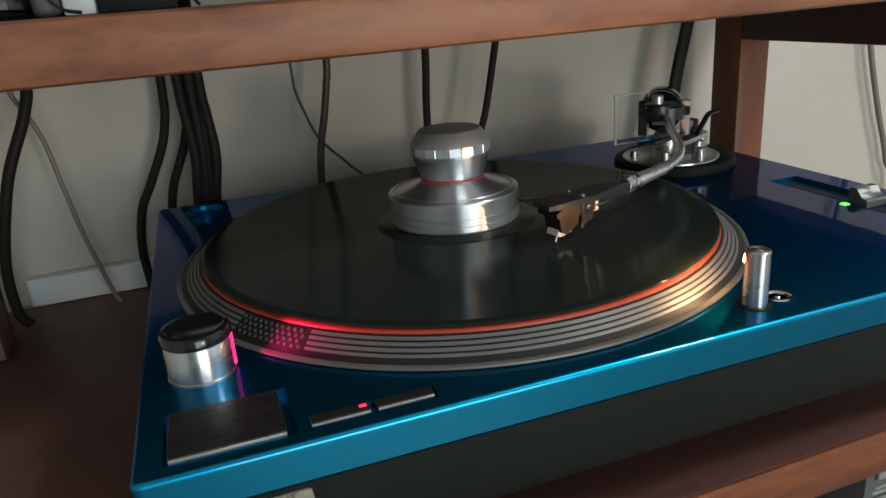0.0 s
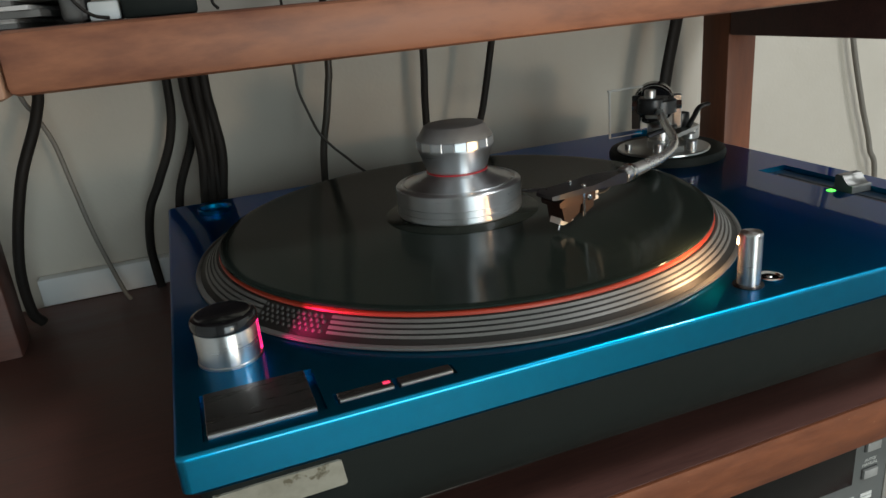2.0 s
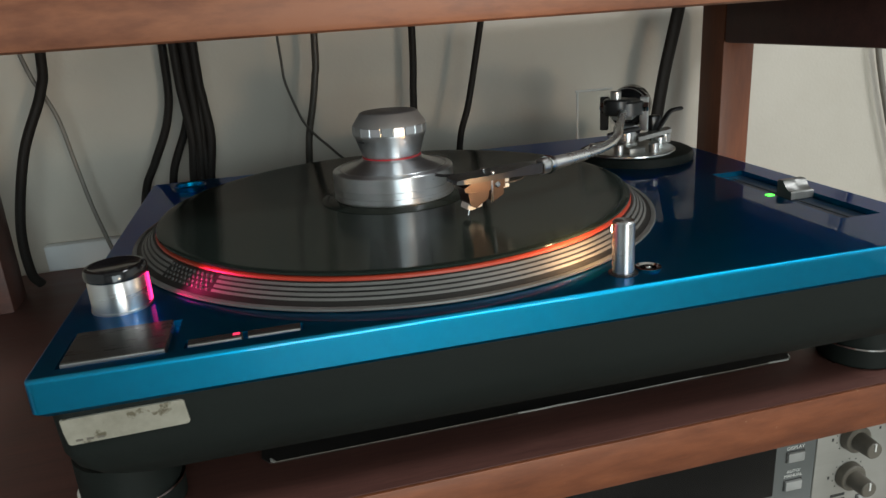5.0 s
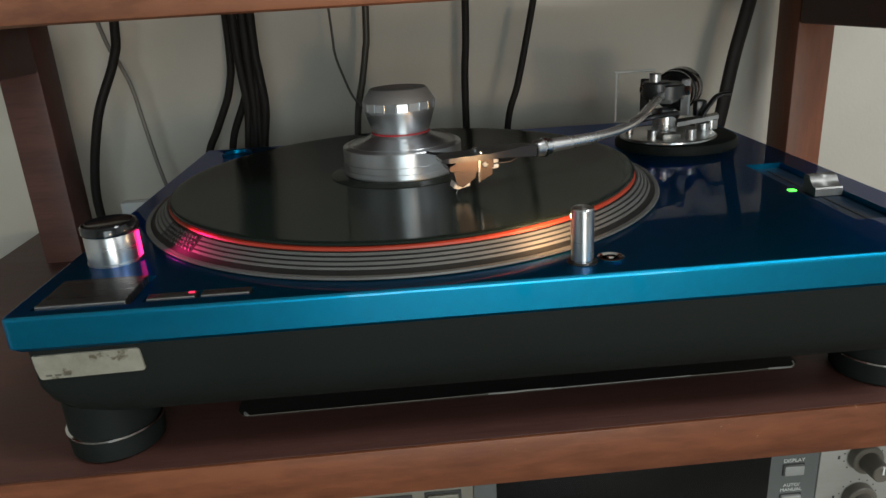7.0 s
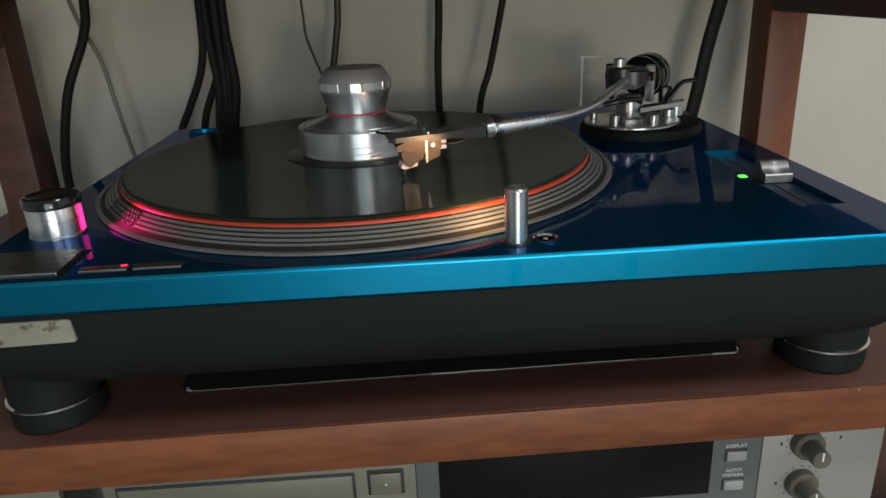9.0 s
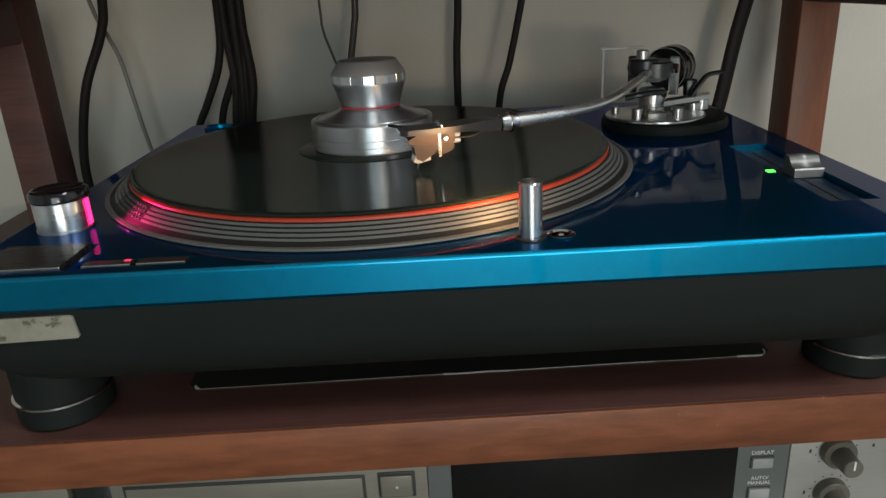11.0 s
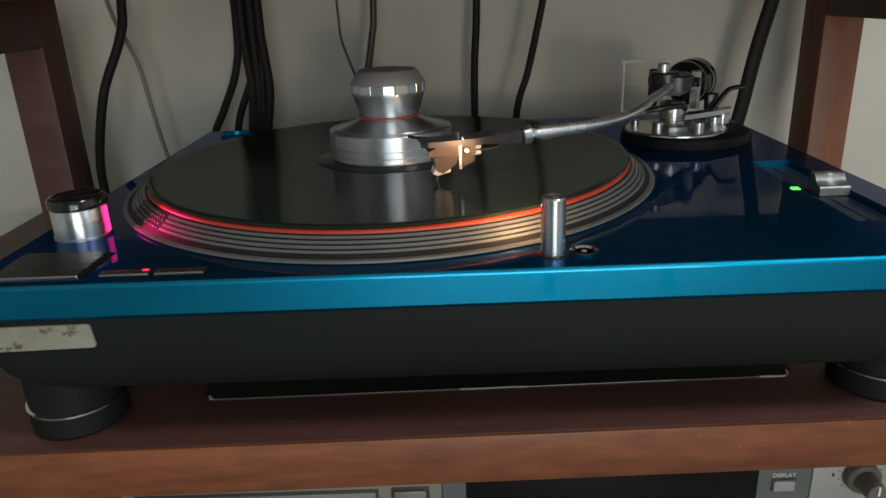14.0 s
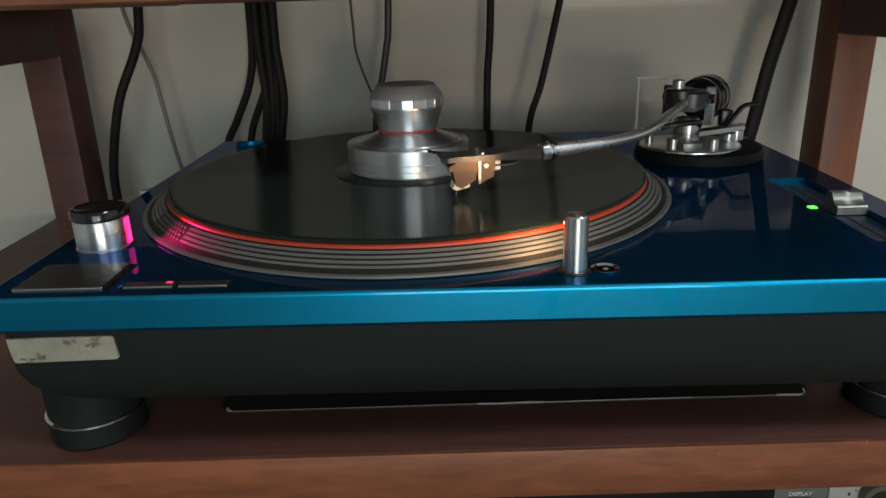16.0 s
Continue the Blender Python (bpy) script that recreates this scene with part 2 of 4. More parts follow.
def lathe(profile, at=(0, 0, 0), seg=64, turn=None, bm=None, arc=(0, 360)):
    """profile: (radius, height) pairs, turned about the local z axis."""
    own = bmesh.new()
    full = arc == (0, 360)
    count = seg if full else seg + 1
    rings = []
    for r, z in profile:
        if r < 1e-6 and full:
            rings.append([own.verts.new((0, 0, z))])
            continue
        rings.append([own.verts.new((r * math.cos(radians(arc[0] + (arc[1] - arc[0]) * k / seg)),
                                     r * math.sin(radians(arc[0] + (arc[1] - arc[0]) * k / seg)), z)) for k in range(count)])
    for a, b in zip(rings, rings[1:]):
        for k in range(seg):
            k2 = (k + 1) % count
            if len(a) == 1 and len(b) == 1:
                continue
            if len(a) == 1:
                own.faces.new((a[0], b[k], b[k2]))
            elif len(b) == 1:
                own.faces.new((a[k], b[0], a[k2]))
            else:
                own.faces.new((a[k], a[k2], b[k2], b[k]))
    m = Matrix.Translation(at) @ (turn or Matrix.Identity(4))
    bmesh.ops.transform(own, verts=own.verts, matrix=m)
    return merge(bm, own)


def rod(a, b, r, seg=20, r2=None, cap=0.0006, bm=None):
    a, b = Vector(a), Vector(b)
    h = (b - a).length
    r2 = r if r2 is None else r2
    turn = (b - a).to_track_quat("Z", "Y").to_matrix().to_4x4()
    cap = min(cap, r * 0.4, h * 0.3)
    return lathe([(0, 0), (r - cap, 0), (r, cap), (r2, h - cap), (r2 - cap, h), (0, h)], a, seg, turn, bm)


def spline(points, n=10):
    pts = [Vector(p) for p in points]
    pts = [pts[0] * 2 - pts[1], *pts, pts[-1] * 2 - pts[-2]]
    out = []
    for i in range(1, len(pts) - 2):
        p0, p1, p2, p3 = pts[i - 1:i + 3]
        for k in range(n):
            t = k / n
            out.append(0.5 * (2 * p1 + (p2 - p0) * t + (2 * p0 - 5 * p1 + 4 * p2 - p3) * t * t + (3 * p1 - p0 - 3 * p2 + p3) * t ** 3))
    out.append(pts[-2])
    return out


def tube(points, r, seg=12, flat=1.0, bm=None, r2=None):
    own = bmesh.new()
    pts = spline(points)
    rings = []
    side = None
    for i, p in enumerate(pts):
        d = (pts[min(i + 1, len(pts) - 1)] - pts[max(i - 1, 0)]).normalized()
        ref = Vector((0, 1, 0)) if abs(d.y) < 0.9 else Vector((0, 0, 1))
        u = d.cross(ref).normalized()
        v = d.cross(u).normalized()
        rr = r if r2 is None else r + (r2 - r) * i / (len(pts) - 1)
        rings.append([own.verts.new(p + rr * (math.cos(2 * math.pi * k / seg) * u + flat * math.sin(2 * math.pi * k / seg) * v)) for k in range(seg)])
    for a, b in zip(rings, rings[1:]):
        for k in range(seg):
            own.faces.new((a[k], a[(k + 1) % seg], b[(k + 1) % seg], b[k]))
    own.faces.new(rings[0][::-1])
    own.faces.new(rings[-1])
    return merge(bm, own)


def loft(rings_xyz):
    """Closed rings of equal length, capped at both ends."""
    own = bmesh.new()
    rings = [[own.verts.new(p) for p in ring] for ring in rings_xyz]
    n = len(rings[0])
    for a, b in zip(rings, rings[1:]):
        for k in range(n):
            own.faces.new((a[k], a[(k + 1) % n], b[(k + 1) % n], b[k]))
    own.faces.new(rings[0][::-1])
    own.faces.new(rings[-1])
    return own


def round_rect(x0, x1, y0, y1, r, z, seg=6):
    out = []
    for cx, cy, a0 in ((x1 - r, y1 - r, 0), (x0 + r, y1 - r, 90), (x0 + r, y0 + r, 180), (x1 - r, y0 + r, 270)):
        for k in range(seg + 1):
            a = radians(a0 + 90 * k / seg)
            out.append((cx + r * math.cos(a), cy + r * math.sin(a), z))
    return out


def carve(ob, cutters):
    """Cuts the given bmeshes out of ob's mesh for good."""
    for bm in cutters:
        bmesh.ops.recalc_face_normals(bm, faces=bm.faces)
        me = bpy.data.meshes.new("cutter")
        bm.to_mesh(me)
        bm.free()
        tool = new("cutter", me)
        mod = ob.modifiers.new("cut", "BOOLEAN")
        mod.operation, mod.object, mod.solver = "DIFFERENCE", tool, "EXACT"
        bpy.context.view_layer.update()
        made = bpy.data.meshes.new_from_object(ob.evaluated_get(bpy.context.evaluated_depsgraph_get()))
        ob.modifiers.clear()
        ob.data = made
        bpy.data.objects.remove(tool)
        bpy.data.meshes.remove(me)


# ---------------------------------------------------------------- the room
ZT = 0.800            # top of the turntable's plinth
SHELF = 0.706         # top of the shelf that it stands on
YW = 0.478            # face of the wall behind the rack
X0, X1, Y0, H = -1.4, 2.1, -2.4, 2.4
solo("wall_north", box(X0 - 0.1, X1 + 0.1, YW, YW + 0.1, 0, H), WALL, "cream painted plaster wall behind the rack", "wall", "structure")
solo("wall_south", box(X0 - 0.1, X1 + 0.1, Y0 - 0.1, Y0, 0, H), ROOM, "plain painted wall behind the camera", "wall", "structure")
solo("wall_west", box(X0 - 0.1, X0, Y0, YW, 0, H), ROOM, "plain painted side wall of the room", "wall", "structure")
solo("wall_east", box(X1, X1 + 0.1, Y0, YW, 0, H), ROOM, "plain painted side wall of the room", "wall", "structure")
solo("floor", box(X0 - 0.1, X1 + 0.1, Y0 - 0.1, YW + 0.1, -0.1, 0), FLOOR, "brown laminate floor of the room", "floor", "structure")
solo("ceiling", box(X0 - 0.1, X1 + 0.1, Y0 - 0.1, YW + 0.1, H, H + 0.1), CEIL, "plain white painted ceiling of the room", "ceiling", "structure")
# Unseen window, added to house the broad frontal light.
window = tagged(thing("assumed_window", (0.55, Y0, 0.12), "assumed unseen window behind the camera, white frame and sheer curtain", "window"), kind="structure")
for x0, x1, z0, z1 in ((-0.16, -0.10, 0.12, 1.74), (1.20, 1.26, 0.12, 1.74), (-0.10, 1.20, 1.68, 1.74), (-0.10, 1.20, 0.12, 0.18), (0.53, 0.57, 0.18, 1.68)):
    part("window_frame", box(x0, x1, Y0, Y0 + 0.03, z0, z1, 0.004), WHITE, window)
for x0, x1 in ((-0.10, 0.53), (0.57, 1.20)):
    part("pane", box(x0, x1, Y0 + 0.001, Y0 + 0.008, 0.18, 1.68), CEIL, window, "sheer white blind")
# Unseen table and lamp, added only to give the warm light a fixture.
table = thing("assumed_table", (0.72, -2.0, 0), "assumed unseen side table carrying the low warm light", "table")
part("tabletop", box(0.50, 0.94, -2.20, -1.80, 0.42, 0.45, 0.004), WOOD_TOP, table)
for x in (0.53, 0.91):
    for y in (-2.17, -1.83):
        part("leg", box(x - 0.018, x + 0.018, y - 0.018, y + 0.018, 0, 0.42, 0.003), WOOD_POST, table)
assumed_lamp = thing("assumed_lamp", (0.72, -2.0, 0.45), "assumed unseen table lamp with pale shade, fixture for the low warm light", "lamp")
part("base", lathe([(0, 0), (0.06, 0), (0.06, 0.012), (0.02, 0.03), (0.012, 0.24), (0, 0.24)], (0.72, -2.0, 0.4503), 32), BLACK, assumed_lamp)
part("shade", lathe([(0.10, 0.21), (0.104, 0.21), (0.074, 0.41), (0.07, 0.41), (0.10, 0.21)], (0.72, -2.0, 0.4503), 40), WHITE, assumed_lamp, "pale fabric shade")
ceiling_lamp = thing("ceiling_lamp", (1.30, -0.85, H), "flat white ceiling lamp on the ceiling", "lamp")
part("lamp_body", lathe([(0, 0), (0.27, 0), (0.28, -0.02), (0.27, -0.05), (0.24, -0.055), (0.24, -0.03), (0, -0.03)], (1.30, -0.85, H), 48), WHITE, ceiling_lamp)

# ---------------------------------------------------------------- the rack
rack = thing("wooden_rack", (0.214, 0.25, 0), "dark stained wooden hi-fi rack with worn brown shelf edges", "rack")
rack.matrix_basis = pose(0.214, 0.016, 0, 0, 0, 0.9)
RX0, RX1 = -0.215, 0.645


def board(name, x0, x1, y0, y1, z0, z1, mat, label="", bev=0.0025):
    ob = part(name, box(x0, x1, y0, y1, z0, z1, bev, 2), mat, rack, label)
    ob.matrix_parent_inverse = pose(-0.214, -0.016, 0)
    return ob


board("shelf", RX0, RX1, 0.0142, 0.470, SHELF - 0.028, SHELF, WOOD_TOP, "dark red-brown shelf board", 0.0006)
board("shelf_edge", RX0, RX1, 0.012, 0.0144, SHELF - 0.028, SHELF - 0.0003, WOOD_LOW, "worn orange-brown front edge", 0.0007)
UY, UB, UT = 0.100, 0.923, 0.949
board("upper_shelf", -0.037, RX1, UY + 0.009, 0.440, UB, UT, WOOD_TOP, "dark red-brown shelf board")
board("shelf_edge", -0.037, RX1, UY, UY + 0.0095, UB, UT - 0.0003, WOOD_EDGE, "worn brown front edge", 0.004)
board("end_block", RX0, -0.0372, UY, 0.440, UB - 0.001, UT - 0.001, WOOD_END, "pale bare end grain at the corner")
for x0, x1 in ((-0.160, -0.124), (0.5635, 0.5995)):
    # Left post takes the darker shelf wood to stand for the shade there.
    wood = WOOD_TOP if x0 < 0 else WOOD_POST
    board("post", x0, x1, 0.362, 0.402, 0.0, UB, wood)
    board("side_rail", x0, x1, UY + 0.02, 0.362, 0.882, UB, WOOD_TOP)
    board("front_post", x0, x1, 0.05, 0.086, 0.0, SHELF - 0.028, WOOD_POST)
board("bottom_shelf", RX0, RX1, 0.020, 0.470, 0.50, 0.528, WOOD_TOP)

# ---------------------------------------------------------------- the turntable
PW, PD, PB = 0.473, 0.376, 0.7825      # plinth's width, depth, underside
CX, CY = 0.1850, 0.1830                # spindle
deck = thing("turntable", (PW / 2, PD / 2, SHELF), "metallic blue direct-drive turntable with black rubber base on the shelf", "turntable")

plinth_bm = loft([round_rect(0.0015, PW - 0.0015, 0.0015, PD - 0.0015, 0.004, PB), round_rect(-0.001, PW, 0, PD, 0.0035, PB + 0.002),
                  *[round_rect(i - 0.001, PW - i, i, PD - i, 0.0035, ZT - 0.002 + 0.002 * math.sin(radians(a)))
                    for a, i in ((a, 0.0018 * (1 - math.cos(radians(a)))) for a in range(0, 91, 15))]])
plinth = part("plinth", plinth_bm, BLUE, deck, "metallic blue painted top plate")
SLOT = (0.4265, 0.4525, 0.049, 0.180)
carve(plinth, [box(SLOT[0], SLOT[1], SLOT[2], SLOT[3], ZT - 0.0045, ZT + 0.01),
               box(0.0095, 0.0565, 0.0075, 0.0428, ZT - 0.003, ZT + 0.01),
               box(0.0605, 0.1115, 0.0085, 0.0170, ZT - 0.003, ZT + 0.01),
               lathe([(0, -0.006), (0.0052, -0.006), (0.0052, 0.01), (0, 0.01)], (0.2845, 0.0195, ZT), 32)])
for f in plinth.data.polygons:
    f.use_smooth = False

base_rings = []
for z, ins, r in ((PB, 0.004, 0.008), (0.762, 0.0045, 0.009), (0.753, 0.0065, 0.012), (0.7465, 0.0100, 0.016), (0.7410, 0.0155, 0.022), (0.7375, 0.0215, 0.027), (0.7345, 0.0290, 0.032), (0.7335, 0.0380, 0.034)):
    base_rings.append(round_rect(ins, PW - ins, ins - 0.0025, PD - ins, r, z))
part("rubber_base", loft(base_rings), RUBBER, deck, "black rubber base with rounded underside")
for fx, fy in ((0.0195, 0.0425), (0.452, 0.052), (0.025, 0.338), (0.452, 0.338)):
    foot = part("foot", lathe([(0, 0), (0.0225, 0), (0.024, 0.0015), (0.0245, 0.013), (0.0235, 0.014), (0.0237, 0.0165), (0.0236, 0.020), (0.0236, 0.034), (0, 0.034)], (fx, fy, SHELF + 0.0005), 40), RUBBER, deck)
    part("ring", lathe([(0.0236, 0.0128), (0.0250, 0.0131), (0.0250, 0.0142), (0.0236, 0.0146)], (fx, fy, SHELF + 0.0005), 48), CHROME, foot, "thin silver ring")
sticker_outline = [(0.0088, 0.7799), (0.0300, 0.7803), (0.0564, 0.7804), (0.0578, 0.7796), (0.0584, 0.7740), (0.0588, 0.7697), (0.0578, 0.7689), (0.0340, 0.7684), (0.0112, 0.7679), (0.0102, 0.7686), (0.0092, 0.7740)]
sticker = part("sticker", loft([[(x, y, z) for x, z in sticker_outline] for y in (0.0004, 0.0020)]), STICK, deck, "worn yellowed paper sticker", None)
for k in range(3):
    part("print_bar", box(0.0132 + 0.0042 * k, 0.0160 + 0.0042 * k, 0.0002, 0.0006, 0.7694, 0.7703), GREY_KNOB, sticker, "", None)

# platter, its banded rim, the mat and the record
platter = part("platter", lathe([(0, 0.0003), (0.1688, 0.0003), (0.1688, 0.0013), (0.1656, 0.0026), (0.1568, 0.0092), (0.1562, 0.0096), (0, 0.0096)], (CX, CY, ZT), 160), RIMDARK, deck, "dark platter with light bands round the rim")
part("flange", lathe([(0.1680, 0.0002), (0.1702, 0.0002), (0.1710, 0.0008), (0.1707, 0.0017), (0.1692, 0.0021), (0.1680, 0.0018)], (CX, CY, ZT), 160), BAND, platter, "bright bottom edge")
RIM = ((0.1569, 0.0094), (0.1653, 0.0026))


def rim(f):
    return RIM[0][0] + (RIM[1][0] - RIM[0][0]) * f, RIM[0][1] + (RIM[1][1] - RIM[0][1]) * f


for f0, f1 in ((0.00, 0.15), (0.25, 0.40), (0.50, 0.66), (0.76, 0.90)):
    (ra, za), (rb, zb) = rim(f0), rim(f1)
    # the bands are broken where the strobe shows the dots
    part("band", lathe([(ra - 0.001, za - 0.0004), (ra + 0.0005, za + 0.0002), (rb + 0.0005, zb + 0.0002), (rb - 0.001, zb - 0.0004)], (CX, CY, ZT), 160, None, None, (225, 569)), BAND, platter)
dots = bmesh.new()
for row, f in enumerate((0.12, 0.36, 0.60, 0.84)):
    r, z = rim(f)
    for k in range(11):
        a = radians(209.5 + 1.35 * k + 0.67 * (row % 2))
        tilt = Matrix.Translation((CX, CY, ZT)) @ Matrix.Rotation(a, 4, "Z") @ Matrix.Translation((r + 0.0001, 0, z)) @ Matrix.Rotation(radians(50), 4, "Y")
        lathe([(0.0011, 0), (0.0008, 0.0004), (0, 0.0005)], (0, 0, 0), 10, tilt, dots)
tagged(part("strobe_dots", dots, DOT, platter, "rows of small raised dots"), kind="stuff")
part("mat", lathe([(0, 0.0096), (0.1552, 0.0096), (0.1557, 0.0100), (0.1555, 0.0110), (0.1545, 0.0117), (0, 0.0117)], (CX, CY, ZT), 160), ORANGE, deck, "orange slip mat showing at the record edge")
RZ = ZT + 0.0118
record = solo("vinyl_record", lathe([(0, 0), (0.1540, 0), (0.1551, 0.0008), (0.1547, 0.0016), (0.1530, 0.0020), (0.1490, 0.0014), (0.0620, 0.0013), (0.0500, 0.0012), (0, 0.0012)], (0, 0, 0), 200), VINYL, "black vinyl record lying on the platter", "record", smooth=25)
record.matrix_basis = pose(CX, CY, RZ)
lab = finish("label", lathe([(0, 0.0012), (0.0498, 0.0012), (0.0500, 0.0014), (0.0496, 0.0016), (0, 0.0016)], (0, 0, 0), 96), LABEL, 35)
lab.parent = record
tagged(lab, "dark paper centre label")

WZ = RZ + 0.0016
GROW = Matrix.Translation((CX, CY + 0.0034, WZ)) @ Matrix.Diagonal((1.08, 1.08, 1.14, 1))
weight = thing("record_weight", (CX, CY, WZ), "turned aluminium record weight with knob, on the record", "record weight")
part("base", lathe([(0, 0), (0.0366, 0), (0.0374, 0.0004), (0.0377, 0.0012), (0.0377, 0.0040), (0.0374, 0.0042), (0.0377, 0.0044), (0.0377, 0.0078), (0.0374, 0.0080), (0.0377, 0.0082),
                     (0.0377, 0.0158), (0.0373, 0.0163), (0.0349, 0.0172), (0.0341, 0.0172), (0.0338, 0.0167), (0.0328, 0.0167), (0.0325, 0.0172), (0.0300, 0.0178), (0.0240, 0.0196), (0.0198, 0.0216), (0.0184, 0.0229), (0, 0.0229)], (0, 0, 0), 96, GROW), TURNED, weight, smooth=14)
part("ring", lathe([(0.0170, 0.0226), (0.0184, 0.0228), (0.0184, 0.0236), (0.0170, 0.0240)], (0, 0, 0), 64, GROW), RED, weight, "red rubber ring")
knob = part("knob", lathe([(0, 0.0236), (0.0176, 0.0236), (0.0188, 0.0262), (0.0218, 0.0350), (0.0226, 0.0365), (0.0226, 0.0370)], (0, 0, 0), 64, GROW), TURNED, weight)
facet = box(0.0205, 0.0228, -0.0034, 0.0034, 0.0370, 0.0420, 0.0003, 1)
first = part("facet", facet, TURNED, knob, "flat facet of the grip band", None)
for k in range(20):
    ob = first if k == 0 else new("facet", first.data)
    ob.parent = knob
    ob.matrix_basis = GROW @ Matrix.Rotation(radians(18 * k + 5), 4, "Z")
part("cap", lathe([(0.0222, 0.0418), (0.0226, 0.0421), (0.0222, 0.0428), (0.0178, 0.0488), (0.0172, 0.0491), (0, 0.0491)], (0, 0, 0), 64, GROW), ALU_TOP, knob)

# strobe housing with its red light
SX, SY = 0.0252, 0.0735
strobe = part("strobe_housing", lathe([(0, 0), (0.0146, 0), (0.0146, 0.0010), (0.0141, 0.0014), (0.0141, 0.0156), (0.0136, 0.0164), (0, 0.0164)], (SX, SY, ZT), 56), ALU, deck, "brushed aluminium round housing")
part("cap", lathe([(0, 0.0160), (0.0143, 0.0164), (0.0149, 0.0172), (0.0149, 0.0204), (0.0140, 0.0218), (0.0124, 0.0222), (0.0108, 0.0214), (0, 0.0211)], (SX, SY, ZT), 56), GLOSS, strobe, "glossy black dished cap")
slit = lathe([(0.0139, 0.002), (0.0147, 0.002), (0.0147, 0.0158), (0.0139, 0.0158)], (SX, SY, ZT), 6, None, None, (-12, 4))
part("light_window", slit, PINK, strobe, "glowing red strobe window")
area("strobe_light", (SX + 0.0165, SY + 0.004, ZT + 0.011), (SX + 0.06, SY - 0.004, ZT + 0.0070), 0.003, STROBE_W, (1.0, 0.02, 0.20), 0.008).data.spread = radians(75)

# start button and speed buttons
start = part("start_button", box(0.0112, 0.0530, 0.0090, 0.0412, ZT - 0.0028, ZT + 0.0014, 0.0004, 1), STEEL, deck, "square brushed steel start button")
part("front_strip", box(0.0114, 0.0528, 0.0084, 0.0092, ZT - 0.002, ZT + 0.0011, 0.0003, 1), ALU, start, "bright bevelled front edge")
for x0, x1 in ((0.0618, 0.0848), (0.0872, 0.1102)):
    key = part("speed_button", box(x0, x1, 0.0102, 0.0160, ZT - 0.0028, ZT + 0.0008, 0.0003, 1), STEEL, deck, "narrow steel speed button")
    part("front_strip", box(x0 + 0.0002, x1 - 0.0002, 0.0095, 0.0103, ZT - 0.002, ZT + 0.0006, 0.0003, 1), ALU, key)
    if x0 < 0.07:
        part("indicator", box(x1 - 0.0040, x1 - 0.0010, 0.0130, 0.0148, ZT + 0.0007, ZT + 0.0012, 0.0002, 1), REDLED, key, "lit red indicator")

# pop-up lamp beside the platter
LX, LY = 0.2700, 0.0180
lamp = part("popup_lamp", lathe([(0, -0.002), (0.0055, -0.002), (0.0055, 0.0268), (0.0050, 0.0275), (0, 0.0278)], (LX, LY, ZT), 40), ALU, deck, "brushed aluminium pop-up lamp")
part("collar", lathe([(0.0056, 0), (0.0074, 0), (0.0074, 0.0005), (0.0056, 0.0008)], (LX, LY, ZT), 40), STEEL, lamp)
aim = Vector((-0.60, 0.80, 0)).normalized()
lens_at = Vector((LX, LY, ZT + 0.0225)) + aim * 0.0052
part("lens", rod(lens_at, lens_at + aim * 0.0008, 0.0022, 16), WARM, lamp, "small lit warm lens")
area("target_light", lens_at + aim * 0.0016, lens_at + aim * 0.1 + Vector((0, 0, 0.004)), 0.004, TARGET_W, (1.0, 0.58, 0.28))
well = part("lamp_well", lathe([(0, -0.0055), (0.0050, -0.0055), (0.0050, 0), (0.0062, 0.0003), (0.0066, 0.0009), (0.0053, 0.0012), (0.0043, 0.0004), (0.0040, -0.0045), (0, -0.0045)], (0.2845, 0.0195, ZT), 36), CHROME, deck, "chrome ringed well in the plinth")
part("pin", lathe([(0, -0.005), (0.0016, -0.005), (0.0016, 0.0004), (0.0010, 0.0010), (0, 0.0010)], (0.2845, 0.0195, ZT), 20), CHROME, well)

# pitch control
track = part("pitch_track", box(SLOT[0] + 0.0003, SLOT[1] - 0.0003, SLOT[2] + 0.0003, SLOT[3] - 0.0003, ZT - 0.0044, ZT - 0.0036), NAVY, deck, "dark recessed slider track", None)
part("slit", box(0.4390, 0.4405, SLOT[2] + 0.006, SLOT[3] - 0.008, ZT - 0.0038, ZT - 0.0033), DARKPRINT, track, "", None)
knob_outline = [(0.1182, -0.0030), (0.1182, 0.0072), (0.1172, 0.0082), (0.1130, 0.0082), (0.1120, 0.0075), (0.1102, 0.0050), (0.1084, 0.0032),
                (0.1066, 0.0023), (0.1046, 0.0023), (0.1040, 0.0014), (0.1040, -0.0030)]
fader_rings = [[(x, y, ZT + z) for y, z in knob_outline] for x in (0.4350, 0.4522)]
part("pitch_knob", loft(fader_rings), FADER, deck, "ribbed aluminium slider knob", 25)
part("pitch_indicator", box(0.4215, 0.4262, 0.1085, 0.1128, ZT - 0.001, ZT + 0.0006, 0.0003, 1), GREEN, deck, "lit green indicator")
for hx in (0.0345, PW - 0.0345):
    hinge = part("hinge_socket", lathe([(0.0128, 0), (0.0132, 0.0036), (0.0120, 0.0042), (0.0108, 0.0036), (0.0104, 0.0004), (0, 0.0004), (0, 0.0001), (0.0128, 0)], (hx, 0.340, ZT), 40), BLUE, deck, "round blue lid hinge socket")

